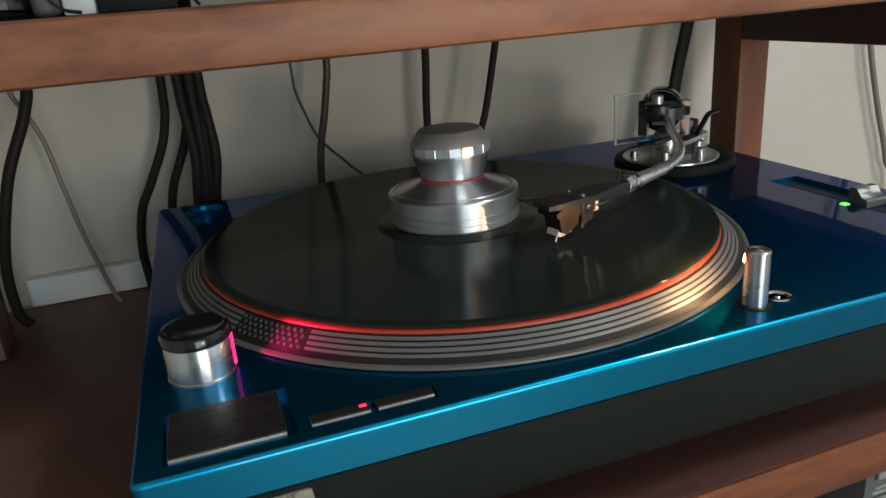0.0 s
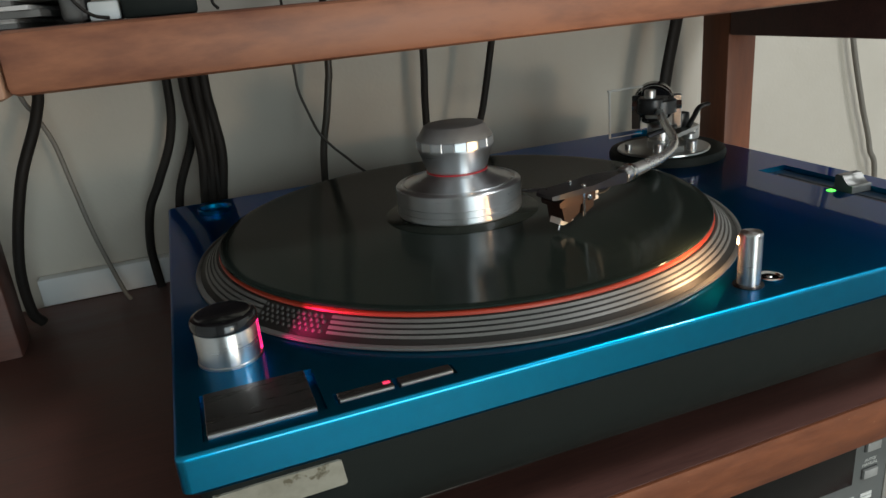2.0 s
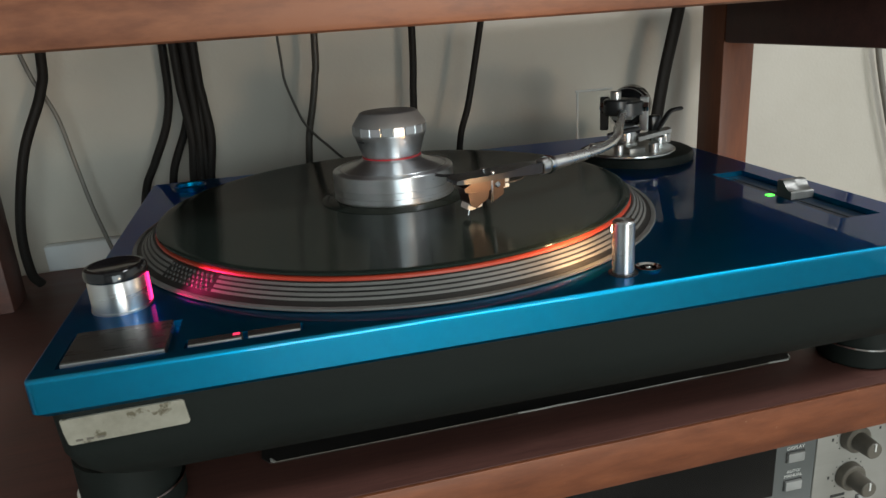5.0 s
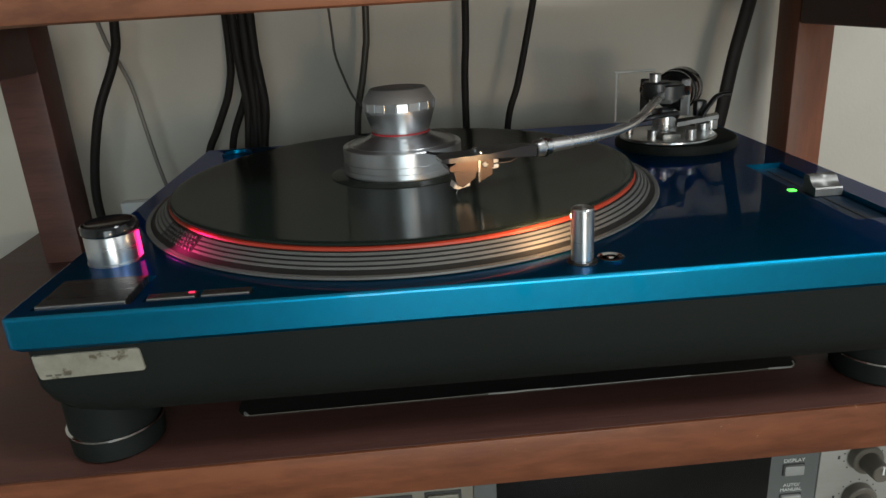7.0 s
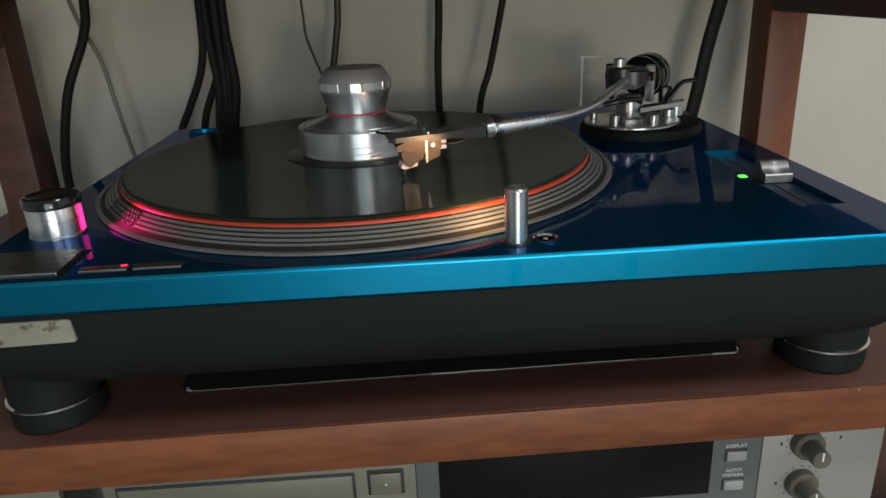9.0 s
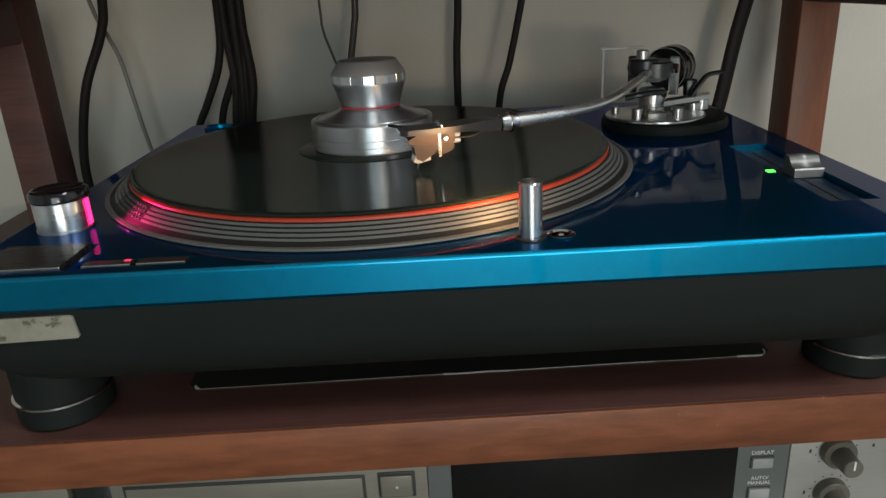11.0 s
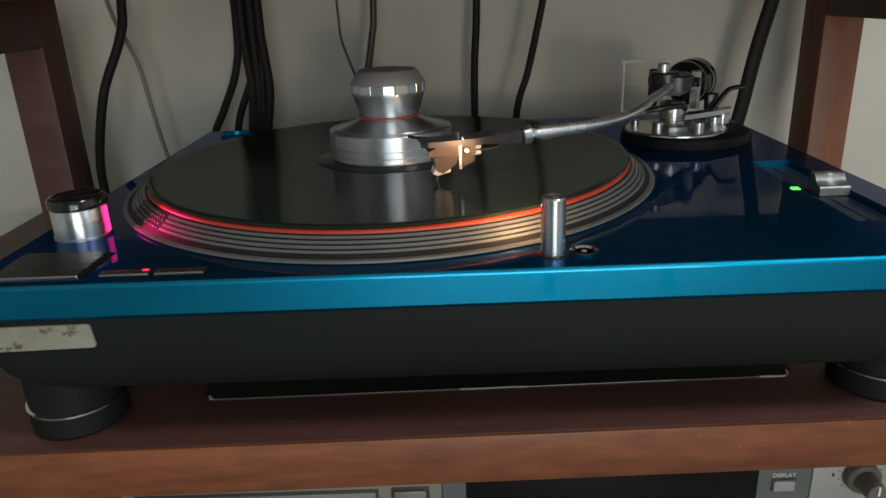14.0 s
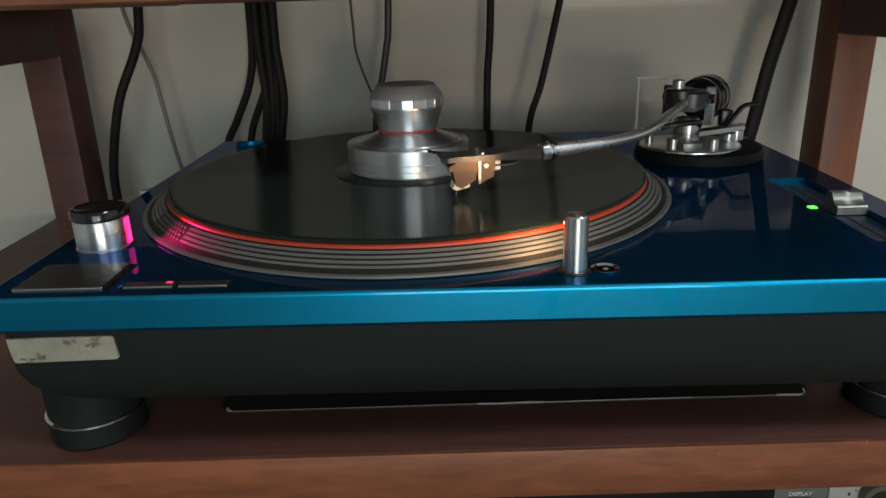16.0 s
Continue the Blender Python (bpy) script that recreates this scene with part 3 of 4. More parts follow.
# ---------------------------------------------------------------- the tonearm
PX, PY = 0.3985, 0.2680     # pivot
AZ = 0.8440                 # height of the arm at its pivot
axis = Vector((-0.60, -0.80, 0)).normalized()      # from the pivot towards the arm's bend
arm_base = part("arm_base", lathe([(0, 0), (0.0480, 0), (0.0482, 0.0038), (0.0468, 0.0068), (0.0430, 0.0086), (0.0400, 0.0094), (0, 0.0094)], (0.4080, 0.2660, ZT), 72), RUBBER, deck, "black round tonearm base")
RX, RY = 0.3985, 0.2580
part("ring", lathe([(0.0350, 0.0082), (0.0372, 0.0084), (0.0376, 0.0090), (0.0374, 0.0100), (0.0364, 0.0106), (0.0340, 0.0104), (0, 0.0100)], (RX, RY, ZT), 72), ALU, arm_base, "bright height ring")
for dx, dy, r, h in ((-0.0190, -0.0190, 0.0042, 0.0085), (0.0090, -0.0250, 0.0042, 0.0085), (0.0320, 0.0080, 0.0060, 0.0065), (-0.0290, 0.0080, 0.0030, 0.0060)):
    part("knob", lathe([(0, 0), (r, 0), (r, h - 0.0006), (r - 0.0005, h), (0, h)], (RX + dx, RY + dy, ZT + 0.0098), 28), ALU, arm_base)
part("lock_plate", box(RX - 0.0130, RX + 0.0010, RY - 0.0260, RY - 0.0150, ZT + 0.0098, ZT + 0.0150, 0.0008), FADER, arm_base)
part("post", lathe([(0, 0), (0.0100, 0), (0.0100, 0.0060), (0.0092, 0.0066), (0.0092, 0.0080), (0.0100, 0.0086), (0.0100, 0.0180), (0.0085, 0.0200), (0, 0.0200)], (0.3960, 0.2600, ZT + 0.0098), 36), ALU, arm_base, "ribbed silver pillar")

arm = part("tonearm", tube([(PX, PY, AZ - 0.001), (PX - 0.014, PY - 0.024, AZ - 0.003), (0.3660, 0.2120, 0.8390), (0.3480, 0.1800, 0.8375), (0.3290, 0.1560, 0.8365), (0.3040, 0.1370, 0.8360), (0.2760, 0.1243, 0.8355)], 0.0032, 16), SATIN, deck, "curved satin chrome arm tube")
part("collar", rod((0.2760, 0.1243, 0.8355), (0.2655, 0.1200, 0.8352), 0.0050, 24), ALU, arm, "ribbed silver locking collar")
part("sleeve", tube([(0.2758, 0.1242, 0.8355), (0.2860, 0.1284, 0.8357), (0.3040, 0.1368, 0.8360)], 0.0044, 16, 1.0, None, 0.0035), SATIN, arm, "tapered pale sleeve")
part("collar_ring", rod((0.2728, 0.1230, 0.8354), (0.2708, 0.1222, 0.8354), 0.0060, 24), CHROME, arm)
# gimbal yoke
part("yoke", lathe([(0.0100, 0), (0.0165, 0), (0.0165, 0.0100), (0.0150, 0.0112), (0.0100, 0.0112)], (PX, PY, AZ - 0.006), 40), BLACK, arm, "black bearing yoke")
block = box(-0.009, 0.009, -0.011, 0.011, -0.010, 0.006, 0.0016, 2)
bmesh.ops.transform(block, verts=block.verts, matrix=Matrix.Translation((PX, PY, AZ)) @ Matrix.Rotation(radians(-36.9), 4, "Z"))
part("bearing_block", block, GREY_FACE, arm, "dark metal bearing block")
side = Vector((0.80, -0.60, 0))
for s in (-1, 1):
    c = Vector((PX, PY, AZ)) + side * 0.0165 * s
    part("yoke_screw", rod(c - side * 0.002 * s, c + side * 0.0035 * s, 0.0042, 6), CHROME, arm, "hexagonal chrome bearing nut")
    b2 = box(-0.0035, 0.0035, -0.0020, 0.0020, -0.020, 0.0085, 0.0008, 1)
    bmesh.ops.transform(b2, verts=b2.verts, matrix=Matrix.Translation(c) @ Matrix.Rotation(radians(-36.9), 4, "Z"))
    part("yoke_arm", b2, ALU if s > 0 else BLACK, arm)
part("top_post", lathe([(0, 0), (0.0045, 0), (0.0045, 0.0060), (0.0040, 0.0066), (0, 0.0068)], (0.3880, 0.2625, 0.8515), 28), ALU, arm, "silver knob on the bearing")
part("bearing_cap", lathe([(0, 0), (0.0105, 0), (0.0112, 0.0008), (0.0112, 0.0110), (0.0100, 0.0124), (0, 0.0126)], (0.3900, 0.2640, 0.8392), 36), BLACK, arm, "round black bearing cap")
# counterweight on its stub
stub = rod(Vector((PX - 0.004, PY, AZ - 0.004)), Vector((PX - 0.003, PY + 0.001, AZ - 0.006)) - axis * 0.062, 0.0055, 24)
part("stub", stub, BLACK, arm)
back = (-axis).to_track_quat("Z", "Y").to_matrix().to_4x4()
cw = part("counterweight", lathe([(0.006, 0), (0.0150, 0), (0.0160, 0.0008), (0.0165, 0.0045), (0.0178, 0.0055), (0.0182, 0.0070), (0.0182, 0.0230), (0.0172, 0.0245), (0.006, 0.0250)], Vector((PX - 0.003, PY + 0.001, AZ - 0.006)) - axis * 0.034, 56, back), GLOSS, arm, "glossy black counterweight")
part("dial_ring", lathe([(0.0172, -0.0004), (0.0176, -0.0004), (0.0176, 0.0012), (0.0172, 0.0012)], Vector((PX - 0.003, PY + 0.001, AZ - 0.006)) - axis * 0.0335, 56, back), ALU, cw, "fine silver dial edge")
# lift lever, arm rest and the clear guard
rest = part("lift_platform", loft([[(0.4020, 0.2480, z), (0.4450, 0.2700, z), (0.4490, 0.2830, z), (0.4090, 0.2640, z)] for z in (ZT + 0.0170, ZT + 0.0205)]), ALU, deck, "bright lift platform")
part("lift_cylinder", rod((0.4390, 0.2730, ZT + 0.004), (0.4390, 0.2730, ZT + 0.0175), 0.0062, 28), ALU, rest)
part("lift_lever", tube([(0.4280, 0.2640, ZT + 0.021), (0.4340, 0.2640, ZT + 0.030), (0.4410, 0.2660, ZT + 0.0365), (0.4530, 0.2700, ZT + 0.0375)], 0.0018, 10, 1.6), BLACK, rest, "black lift lever")
part("rest_hook", box(0.4260, 0.4350, 0.2700, 0.2790, ZT + 0.0195, ZT + 0.0330, 0.0015, 2), BLACK, rest, "black arm rest")
part("lift_bar", tube([(0.3700, 0.2400, ZT + 0.0260), (0.3820, 0.2380, ZT + 0.0285), (0.3990, 0.2440, ZT + 0.0285), (0.4040, 0.2560, ZT + 0.024)], 0.0022, 10), BLACK, rest, "curved black lift bar")
guard = part("arm_guard", box(0.3630, 0.3950, 0.2830, 0.2843, 0.8180, 0.8578, 0.0005, 1), CLEAR, deck, "clear acrylic guard plate")
part("guard_edge", tube([(0.3630, 0.2836, 0.8180), (0.3630, 0.2836, 0.8500), (0.3632, 0.2836, 0.8575), (0.3640, 0.2836, 0.8580), (0.3950, 0.2836, 0.8582)], 0.0010, 8), GUARD, guard, "thin bright edge")

# headshell and cartridge, along the line from the collar to the needle
shell_dir = (Vector((0.2655, 0.1200, 0)) - Vector((0.2080, 0.1085, 0))).normalized()
hs = Matrix.Translation((0.2655, 0.1200, 0.8352)) @ Matrix.Rotation(math.atan2(shell_dir.y, shell_dir.x), 4, "Z")


def local(bm, m=hs):
    bmesh.ops.transform(bm, verts=bm.verts, matrix=m)
    return bm


shell = part("headshell", local(loft([[(x, -w, z0), (x, w, z0), (x, w, z1), (x, -w, z1)] for x, w, z0, z1 in
             ((0.0, 0.0040, -0.0035, 0.0030), (-0.008, 0.0050, -0.0030, 0.0035), (-0.020, 0.0082, -0.0015, 0.0030), (-0.030, 0.0090, -0.0012, 0.0022), (-0.056, 0.0086, -0.0012, 0.0018), (-0.060, 0.0070, -0.0010, 0.0012))])), BLACK, deck, "black headshell", 20)
part("finger_lift", local(tube([(-0.046, 0.008, 0.0), (-0.052, 0.011, 0.0005), (-0.060, 0.013, 0.0012), (-0.064, 0.014, 0.0022)], 0.0009, 8, 2.6)), BLACK, shell, "black finger lift")


def slab(outline, y0, y1):
    """A plate cut to an outline in x and z."""
    return local(loft([[(x, y, z) for x, z in outline] for y in (y0, y1)]))


cart = part("cartridge", slab([(-0.0290, -0.0012), (-0.0510, -0.0012), (-0.0560, -0.0036), (-0.0555, -0.0062), (-0.0380, -0.0072), (-0.0290, -0.0064)], -0.0082, 0.0082), COPPER, shell, "copper-brown cartridge body", None)
part("generator", slab([(-0.0390, -0.0072), (-0.0530, -0.0070), (-0.0515, -0.0150), (-0.0480, -0.0168), (-0.0400, -0.0118)], -0.0068, 0.0068), BROWN_COPPER, cart, "darker brown lower shell", None)
part("rear_plate", slab([(-0.0295, -0.0060), (-0.0372, -0.0068), (-0.0372, -0.0140), (-0.0295, -0.0108)], -0.0070, 0.0070), BROWN_COPPER, cart, "", None)
part("terminal_bar", slab([(-0.0374, -0.0008), (-0.0388, -0.0008), (-0.0388, -0.0145), (-0.0374, -0.0140)], -0.0088, -0.0080), CHROME, cart, "bright terminal bar", None)
part("stylus_guard", slab([(-0.0430, -0.0132), (-0.0520, -0.0140), (-0.0530, -0.0172), (-0.0505, -0.0182), (-0.0430, -0.0166)], -0.0045, 0.0045), IVORY, shell, "ivory stylus holder", None)
part("needle", local(rod((-0.0490, 0, -0.0175), (-0.0505, 0, -0.0226), 0.0004, 8)), CHROME, shell)
for z in (-0.0028, -0.0062):
    part("lead_sleeve", local(rod((-0.0255, -0.0060, z), (-0.0300, -0.0064, z), 0.0013, 12)), IVORY, cart)
for sx, sy in ((-0.036, -0.0060), (-0.036, 0.0060)):
    part("screw", local(rod((sx, sy, 0.0018), (sx, sy, 0.0036), 0.0016, 12)), CHROME, shell)
for k, sy in enumerate((-0.0045, -0.0015, 0.0015, 0.0045)):
    part("lead_wire", local(tube([(-0.010, sy * 0.5, -0.002), (-0.017, sy * 1.1, -0.0045), (-0.024, sy, -0.005), (-0.030, sy, -0.0045)], 0.0005, 6)), BROWN_CABLE, shell)
part("side_screw", local(rod((-0.0345, -0.0080, -0.004), (-0.0345, -0.0100, -0.004), 0.0019, 12)), CHROME, shell)

# ---------------------------------------------------------------- on the lower shelf, under the turntable
mat = thing("rubber_sheet", (0.25, 0.2, SHELF), "thin black sheet with worn pale front edge under the turntable", "sheet")
sheet = part("sheet", loft([[(0.084, 0.0542, z), (0.0875, 0.0533, z), (0.404, 0.0582, z), (0.4085, 0.0592, z), (0.412, 0.064, z), (0.412, 0.330, z), (0.080, 0.330, z), (0.080, 0.060, z)] for z in (SHELF + 0.0003, SHELF + 0.0010)]), SHEET, mat, "", None)
for x0, x1, r, m in ((0.087, 0.160, 0.00030, GREY_CABLE), (0.160, 0.225, 0.00042, GREY_CABLE), (0.225, 0.262, 0.0008, GREY_BUTTON), (0.262, 0.345, 0.00045, GREY_BUTTON), (0.345, 0.392, 0.00036, GREY_CABLE), (0.392, 0.406, 0.0009, GREY_BUTTON)):
    at = [(x, 0.0533 + 0.0155 * (x - 0.086) + 0.0002 * math.sin(x * 260), SHELF + 0.0013) for x in (x0, x0 * 0.67 + x1 * 0.33, x0 * 0.33 + x1 * 0.67, x1)]
    part("worn_edge", tube(at, r * 0.7, 6), m, sheet, "thin pale worn front edge")
part("worn_edge", tube([(0.0875, 0.0533, SHELF + 0.0013), (0.0862, 0.0545, SHELF + 0.0018), (0.0848, 0.0556, SHELF + 0.0022), (0.0852, 0.0540, SHELF + 0.0018), (0.0868, 0.0532, SHELF + 0.0013)], 0.00045, 6), GREY_BUTTON, sheet, "pale curled corner")
part("worn_edge", tube([(0.4055, 0.0583, SHELF + 0.0013), (0.4078, 0.0592, SHELF + 0.0022), (0.4070, 0.0600, SHELF + 0.0042)], 0.0004, 6), GREY_CABLE, sheet)

# ---------------------------------------------------------------- cables hanging in front of the wall
def cable(points, r, mat_, label, flat=1.0, name="cable", group=""):
    return solo(name, tube(points, r, 12, flat), mat_, label, "cable", group=group, smooth=80)


cable([(-0.070, 0.42, 1.05), (-0.076, 0.410, 0.92), (-0.082, 0.405, 0.885), (-0.105, 0.400, 0.835), (-0.124, 0.405, 0.770), (-0.127, 0.41, 0.725), (-0.122, 0.415, SHELF + 0.004)], 0.0044, CABLE, "thick black power cable hanging to the shelf")
cable([(0.019, 0.446, 1.05), (0.018, 0.446, 0.90), (0.012, 0.446, 0.85), (-0.006, 0.446, 0.81), (-0.019, 0.446, 0.785), (-0.026, 0.446, 0.75), (-0.025, 0.446, SHELF + 0.004)], 0.0039, CABLE, "black power cable hanging in a curve")
cable([(0.036, 0.44, 1.05), (0.035, 0.44, 0.89), (0.029, 0.44, 0.845), (0.010, 0.44, 0.800), (0.004, 0.44, 0.76), (0.002, 0.44, SHELF + 0.004)], 0.0038, CABLE, "black cable bending away from the bundle")
SWAY = ((-0.0095, -0.0020, 0.0015), (-0.0045, 0.0030, -0.0010), (-0.0010, -0.0010, 0.0005), (0.0045, 0.0020, -0.0015), (0.0095, -0.0025, 0.0020))
for k, (dx, high, low) in enumerate(SWAY):
    cable([(0.042 + dx, 0.418, 1.05), (0.042 + dx * 0.9 + high, 0.416, 0.90), (0.042 + dx * 0.9 + high * 0.4, 0.415 + 0.002 * (k % 2), 0.865), (0.041 + dx * 0.85 + low, 0.414 + 0.002 * (k % 2), 0.83),
           (0.038 + dx * 0.8 - low, 0.414, 0.78), (0.037 + dx * 0.8, 0.414, SHELF + 0.004)], 0.0043, CABLE, "black cable in a thick vertical bundle", 1.2, group="cable bundle")
cable([(0.118, 0.41, 1.05), (0.124, 0.41, 0.905), (0.125, 0.41, 0.879), (0.130, 0.41, 0.860), (0.138, 0.41, 0.838), (0.149, 0.41, 0.823), (0.165, 0.41, 0.806), (0.190, 0.41, 0.775), (0.200, 0.41, SHELF + 0.002)], 0.0012, BROWN_CABLE, "thin grey-brown wire in front of the wall")
cable([(0.164, 0.418, 1.05), (0.157, 0.418, 0.905), (0.154, 0.418, 0.879), (0.149, 0.418, 0.853), (0.140, 0.418, 0.809), (0.134, 0.418, SHELF + 0.004)], 0.0034, BROWN_CABLE, "brown-black cable hanging straight down")
cable([(0.258, 0.440, 1.05), (0.255, 0.440, 0.90), (0.252, 0.440, 0.85), (0.251, 0.440, 0.80), (0.251, 0.440, SHELF + 0.004)], 0.0038, CABLE, "black cable hanging straight down")
cable([(0.345, 0.412, 1.05), (0.315, 0.412, 0.90), (0.302, 0.412, 0.84), (0.291, 0.412, 0.80), (0.285, 0.412, SHELF + 0.004)], 0.0034, CABLE, "black cable hanging at a slight slant")
cable([(0.566, 0.418, 1.05), (0.532, 0.418, 0.896), (0.522, 0.418, 0.850), (0.514, 0.418, 0.800), (0.506, 0.418, 0.755), (0.502, 0.418, SHELF + 0.005)], 0.0072, CABLE, "broad black cable slanting beside the post", 0.6)
cable([(0.800, 0.465, 1.05), (0.830, 0.465, 0.90), (0.842, 0.465, 0.84), (0.868, 0.465, 0.76), (0.890, 0.465, 0.70), (0.91, 0.465, 0.60), (0.92, 0.465, 0.05)], 0.0036, GREY_CABLE, "grey-brown cable against the wall beside the rack")
cable([(-0.125, 0.43, 1.05), (-0.097, 0.43, 0.911), (-0.087, 0.43, 0.882), (-0.079, 0.43, 0.857), (-0.074, 0.43, 0.820), (-0.067, 0.43, 0.772), (-0.056, 0.43, 0.722), (-0.052, 0.432, SHELF + 0.003)], 0.0020, GREY_CABLE, "thin grey cable crossing behind the others")
solo("cable_trunking", box(-0.129, 0.30, 0.464, 0.4775, SHELF + 0.0003, SHELF + 0.026, 0.0012), WHITE, "white plastic cable trunking along the wall", "trunking")

# ---------------------------------------------------------------- on the upper shelf


def text(name, words, at, size, mat_, parent):
    cu = bpy.data.curves.new(name, "FONT")
    cu.body, cu.size, cu.align_x, cu.extrude = words, size, "CENTER", 0.0001
    tmp = new(name, cu)
    bpy.context.view_layer.update()
    me = bpy.data.meshes.new_from_object(tmp.evaluated_get(bpy.context.evaluated_depsgraph_get()))
    bpy.data.objects.remove(tmp)
    me.materials.append(mat_)
    me.transform(pose(*at, 90, 0, 0))
    ob = new(name, me)
    ob.parent = parent
    if parent.type == "EMPTY":
        ob.matrix_parent_inverse = parent.matrix_basis.inverted()
    return ob


# ---------------------------------------------------------------- recorder on the shelf below
FY = 0.043
rec = thing("audio_recorder", (0.26, 0.2, 0.528), "silver and slate grey audio recorder under the shelf", "recorder")
part("body", box(0.031, 0.494, FY + 0.006, 0.36, 0.545, 0.672, 0.002), GREY_BOX, rec)
panel = part("left_panel", box(0.029, 0.2125, FY, FY + 0.007, 0.556, 0.674, 0.0008), SHADED_FACE, rec, "champagne silver front panel")
part("tray_gap", box(0.0365, 0.1765, FY - 0.0006, FY + 0.001, 0.628, 0.6515, 0.0005), DARKPRINT, panel, "black gap round the tray")
part("tray_door", box(0.0382, 0.1748, FY - 0.0014, FY + 0.001, 0.6295, 0.6500, 0.0005), SHADED_FACE, panel, "champagne tray door")
part("button_gap", box(0.1835, 0.2055, FY - 0.0006, FY + 0.001, 0.6345, 0.6525, 0.0008), DARKPRINT, panel)
part("open_button", box(0.1853, 0.2037, FY - 0.0024, FY + 0.001, 0.6362, 0.6508, 0.0009), SHADED_FACE, panel, "square silver button")
part("mark", loft([[(0.1938, y, 0.6425), (0.1956, y, 0.6425), (0.1947, y, 0.6442)] for y in (FY - 0.0026, FY - 0.0020)]), PRINT, panel, "", None)
for k in range(4):
    part("print_bar", box(0.1840 + 0.0055 * k, 0.1885 + 0.0055 * k, FY - 0.0003, FY + 0.001, 0.6548, 0.6562), DARKPRINT, panel, "", None)
mid = part("centre_panel", box(0.2127, 0.4215, FY + 0.0006, FY + 0.007, 0.556, 0.674, 0.0006), GREY_FACE, rec, "slate grey centre panel")
part("display", box(0.2262, 0.3915, FY - 0.0003, FY + 0.002, 0.6185, 0.668, 0.0006), DISPLAY, mid, "glossy black display window")
for z in (0.6455, 0.6240, 0.5965):
    part("button_gap", box(0.3992, 0.4128, FY + 0.0001, FY + 0.002, z - 0.0042, z + 0.0042, 0.0005), DARKPRINT, mid)
    part("button", box(0.4000, 0.4120, FY - 0.0016, FY + 0.002, z - 0.0034, z + 0.0034, 0.0007), GREY_BUTTON, mid, "small light grey button")
text("lettering", "DISPLAY", (0.406, FY + 0.0004, 0.6508), 0.0035, PRINT, mid)
text("lettering", "AUTO/", (0.406, FY + 0.0004, 0.6332), 0.0033, PRINT, mid)
text("lettering", "MANUAL", (0.406, FY + 0.0004, 0.6298), 0.0033, PRINT, mid)
for z in (0.6052, 0.6020):
    part("print_bar", box(0.4010, 0.4110, FY + 0.0001, FY + 0.001, z, z + 0.0022), PRINT, mid, "", None)
part("button_gap", box(0.3790, 0.3960, FY + 0.0001, FY + 0.002, 0.5890, 0.6030, 0.0005), DARKPRINT, mid)
rb = part("record_button", box(0.3800, 0.3950, FY - 0.0018, FY + 0.002, 0.5900, 0.6020, 0.0008), SILVER_FACE, mid, "silver button with red dot")
part("dot", rod((0.3875, FY - 0.0016, 0.5962), (0.3875, FY - 0.0021, 0.5962), 0.0013, 12), RED, rb)
part("print_bar", box(0.3800, 0.3950, FY + 0.0001, FY + 0.001, 0.6050, 0.6075), PRINT, mid, "", None)
part("print_bar", box(0.3480, 0.3590, FY + 0.0001, FY + 0.001, 0.6040, 0.6062), PRINT, mid, "", None)
part("button", box(0.3470, 0.3600, FY - 0.0016, FY + 0.002, 0.5900, 0.6000, 0.0007), GREY_BUTTON, mid)
right = part("right_panel", box(0.4217, 0.4960, FY, FY + 0.007, 0.5840, 0.674, 0.0008), SILVER_FACE, rec, "champagne silver knob panel")
part("lower_strip", box(0.4217, 0.4960, FY, FY + 0.007, 0.556, 0.5828, 0.0008), SILVER_FACE, rec)
for z in (0.6515, 0.6225):
    kn = part("level_knob", rod((0.4480, FY, z), (0.4480, FY - 0.006, z), 0.0098, 36, 0.0094), GREY_KNOB, right, "grey-brown level knob")
    part("grip", rod((0.4480, FY - 0.005, z), (0.4480, FY - 0.0185, z), 0.0062, 28, 0.0056), GREY_KNOB, kn)
    part("pointer", box(0.4475, 0.4485, FY - 0.0189, FY - 0.0180, z, z + 0.0054), PRINT, kn, "white pointer line", None)
    for k in range(11):
        a = radians(-130 + 26 * k)
        part("tick", rod((0.4480 + 0.0118 * math.sin(a), FY + 0.0004, z + 0.0118 * math.cos(a)), (0.4480 + 0.0118 * math.sin(a), FY - 0.0003, z + 0.0118 * math.cos(a)), 0.0005, 6), DARKPRINT, right, "", None)
    part("print_bar", box(0.4325, 0.4337, FY - 0.0003, FY + 0.001, z - 0.001, z + 0.0012), DARKPRINT, right, "", None)
part("print_bar", box(0.4685, 0.4697, FY - 0.0003, FY + 0.001, 0.6525, 0.6545), DARKPRINT, right, "", None)
for x in (0.4420, 0.4630):
    part("button_gap", box(x - 0.0062, x + 0.0062, FY - 0.0004, FY + 0.002, 0.5960, 0.6042, 0.0005), DARKPRINT, right)
    part("button", box(x - 0.0054, x + 0.0054, FY - 0.0022, FY + 0.002, 0.5967, 0.6035, 0.0007), GREY_BUTTON, right)
    part("print_bar", box(x - 0.0055, x + 0.0055, FY - 0.0003, FY + 0.001, 0.6062, 0.6080), DARKPRINT, right, "", None)
for x in (0.07, 0.45):
    part("foot", rod((x, 0.10, 0.528), (x, 0.10, 0.546), 0.014, 24), RUBBER, rec)
    part("foot", rod((x, 0.30, 0.528), (x, 0.30, 0.546), 0.014, 24), RUBBER, rec)
side_unit = thing("silver_unit", (-0.03, 0.2, 0.528), "silver fronted unit beside the recorder under the shelf", "audio unit")
part("body", box(-0.110, 0.001, FY + 0.01, 0.34, 0.528, 0.668, 0.002), GREY_BOX, side_unit)
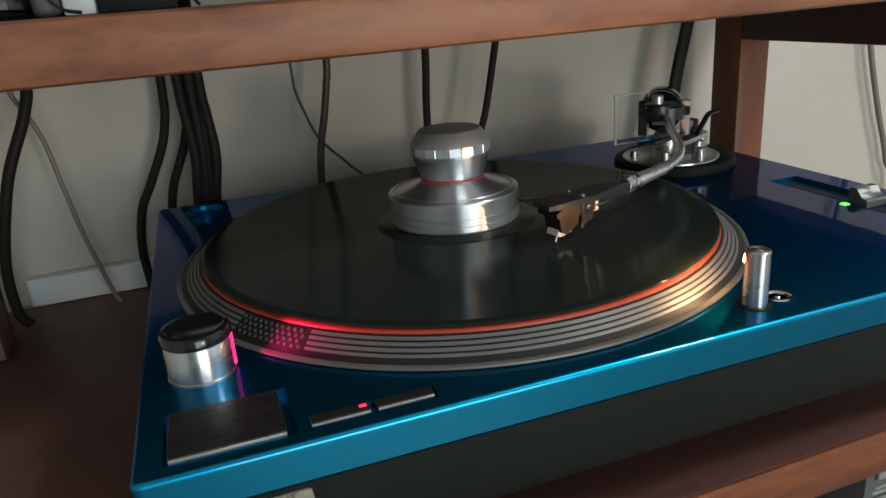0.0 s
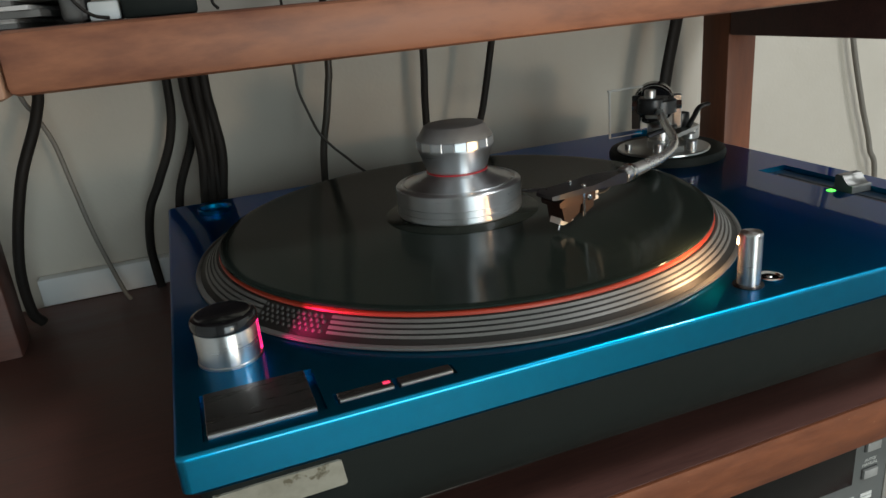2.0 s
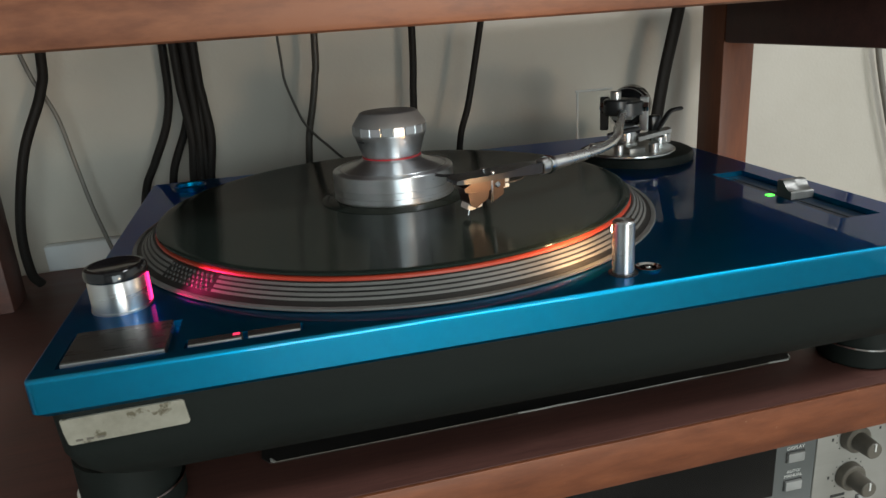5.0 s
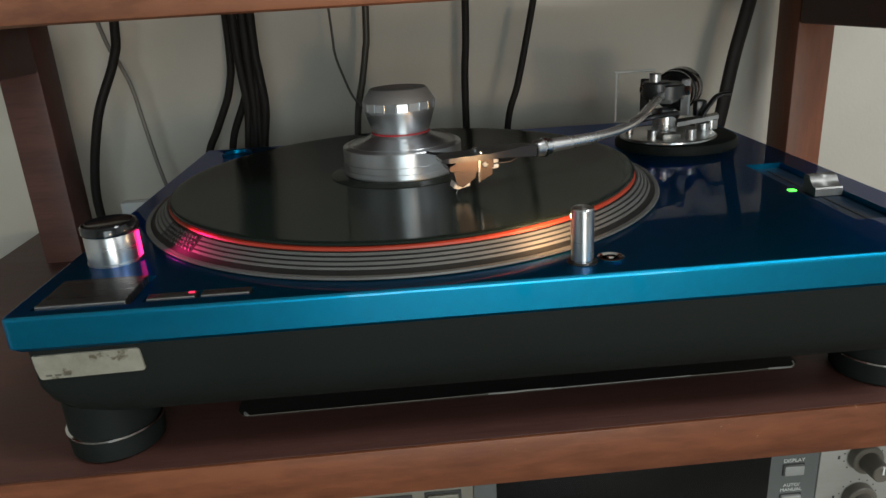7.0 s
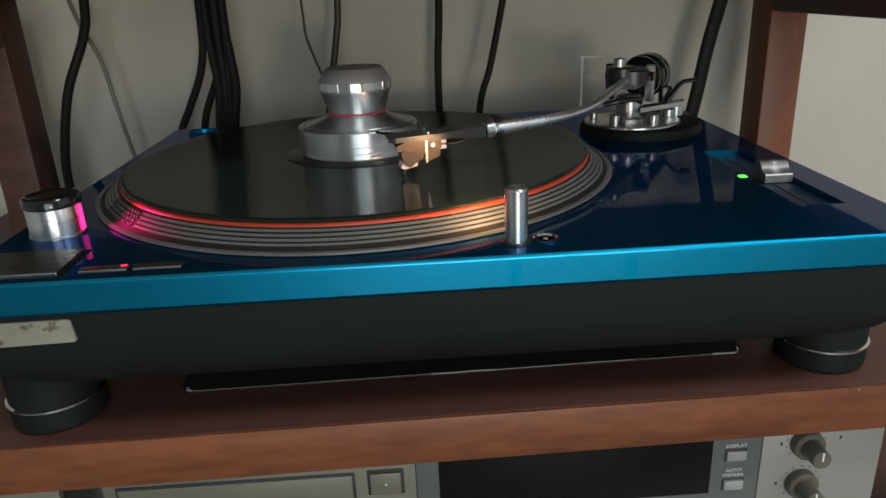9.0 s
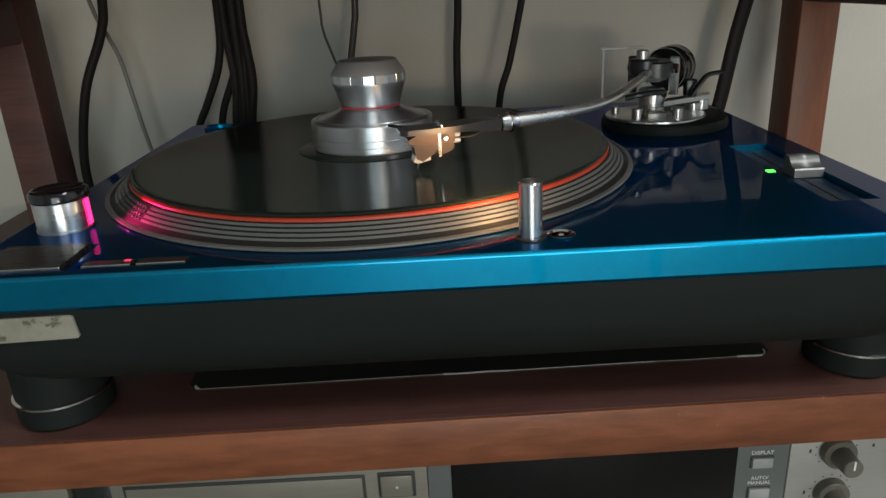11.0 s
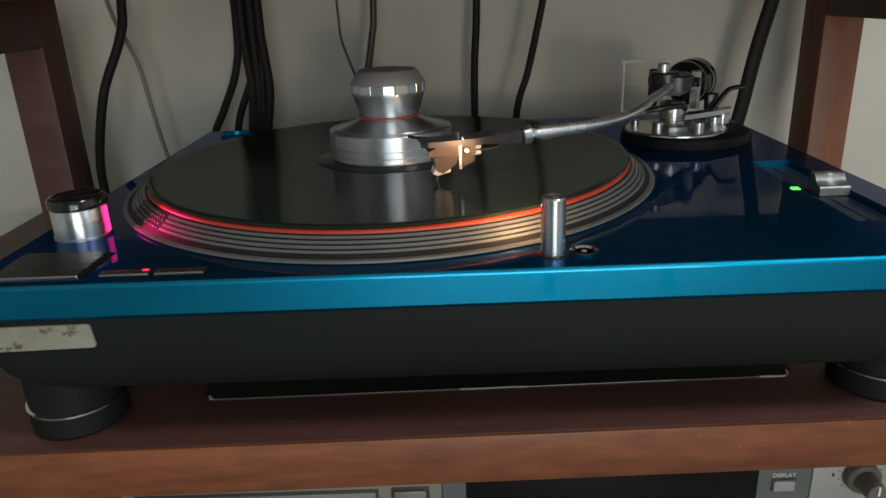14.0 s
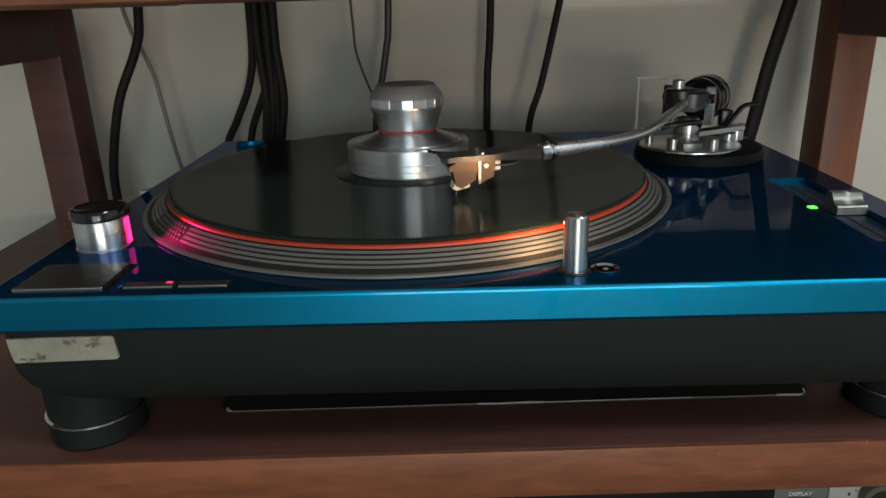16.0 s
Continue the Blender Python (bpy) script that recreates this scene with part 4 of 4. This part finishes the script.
part("front_panel", box(-0.112, 0.003, FY + 0.002, FY + 0.010, 0.528, 0.670, 0.001), SHADED_FACE, side_unit, "champagne silver front")
# Black block fills the shaded gap between the units, plug included.
solo("dark_gap_block", box(0.005, 0.0275, FY + 0.004, 0.10, 0.529, 0.664, 0.002), BLACK, "black block standing in for the dark gap and plug between the units", "block")

# ---------------------------------------------------------------- things on the upper shelf
random.seed(4)
z0 = UT + 0.0003
for k in range(7):
    h = random.uniform(0.0016, 0.0030)
    x1, y0 = -0.030 + random.uniform(-0.004, 0.010), 0.126 + random.uniform(0, 0.006)
    mag = solo("magazine", loft([round_rect(-0.195, x1, y0, y0 + 0.21, 0.002, z, 2) for z in (z0, z0 + h * 0.15, z0 + h * 0.85, z0 + h)]),
               PAGES if k % 2 else DARK_CASE, "thin magazine with pale page edges in a stack", "magazine", group="magazines on the upper shelf")
    z0 += h + 0.0002
grey = thing("grey_case", (-0.1, 0.22, z0), "grey-green metal case lying on the magazines", "case")
part("body", box(-0.190, -0.016, 0.134, 0.330, z0, UT + 0.050, 0.002), GREY_BOX, grey)
part("label_strip", box(-0.060, -0.035, 0.1330, 0.1345, z0 + 0.0065, z0 + 0.0095, 0.0003), PRINT, grey, "pale label strip")
solo("grey_pouch", box(-0.0165, -0.0075, 0.140, 0.205, UT + 0.0003, UT + 0.0135, 0.0030, 3), DARK_CASE, "small dark grey cloth pouch beside the magazines", "pouch")
solo("white_adapter", box(-0.0068, 0.0075, 0.160, 0.205, UT + 0.0003, UT + 0.0095, 0.0015), WHITE, "white plastic adapter on the upper shelf", "adapter")
amp = thing("black_amplifier", (0.15, 0.28, UT), "black amplifier on block feet on the upper shelf", "amplifier")
part("body", box(-0.013, 0.400, 0.150, 0.360, UT + 0.0165, UT + 0.110, 0.003), BLACK, amp)
for x0, x1 in ((0.0085, 0.0435), (0.345, 0.380)):
    for y0 in (0.158, 0.310):
        part("foot", box(x0, x1, y0, y0 + 0.035, UT + 0.0003, UT + 0.0168, 0.0015), RUBBER, amp, "square black foot")
cable([(-0.012, 0.135, UT + 0.016), (-0.009, 0.133, UT + 0.009), (-0.003, 0.132, UT + 0.003), (0.004, 0.132, UT + 0.0012)], 0.0008, CABLE, "thin black wire on the upper shelf", name="wire")
cable([(0.046, 0.165, UT + 0.016), (0.050, 0.160, UT + 0.010), (0.051, 0.156, UT + 0.004), (0.053, 0.154, UT + 0.0012)], 0.0008, CABLE, "thin black wire beside the amplifier foot", name="wire")
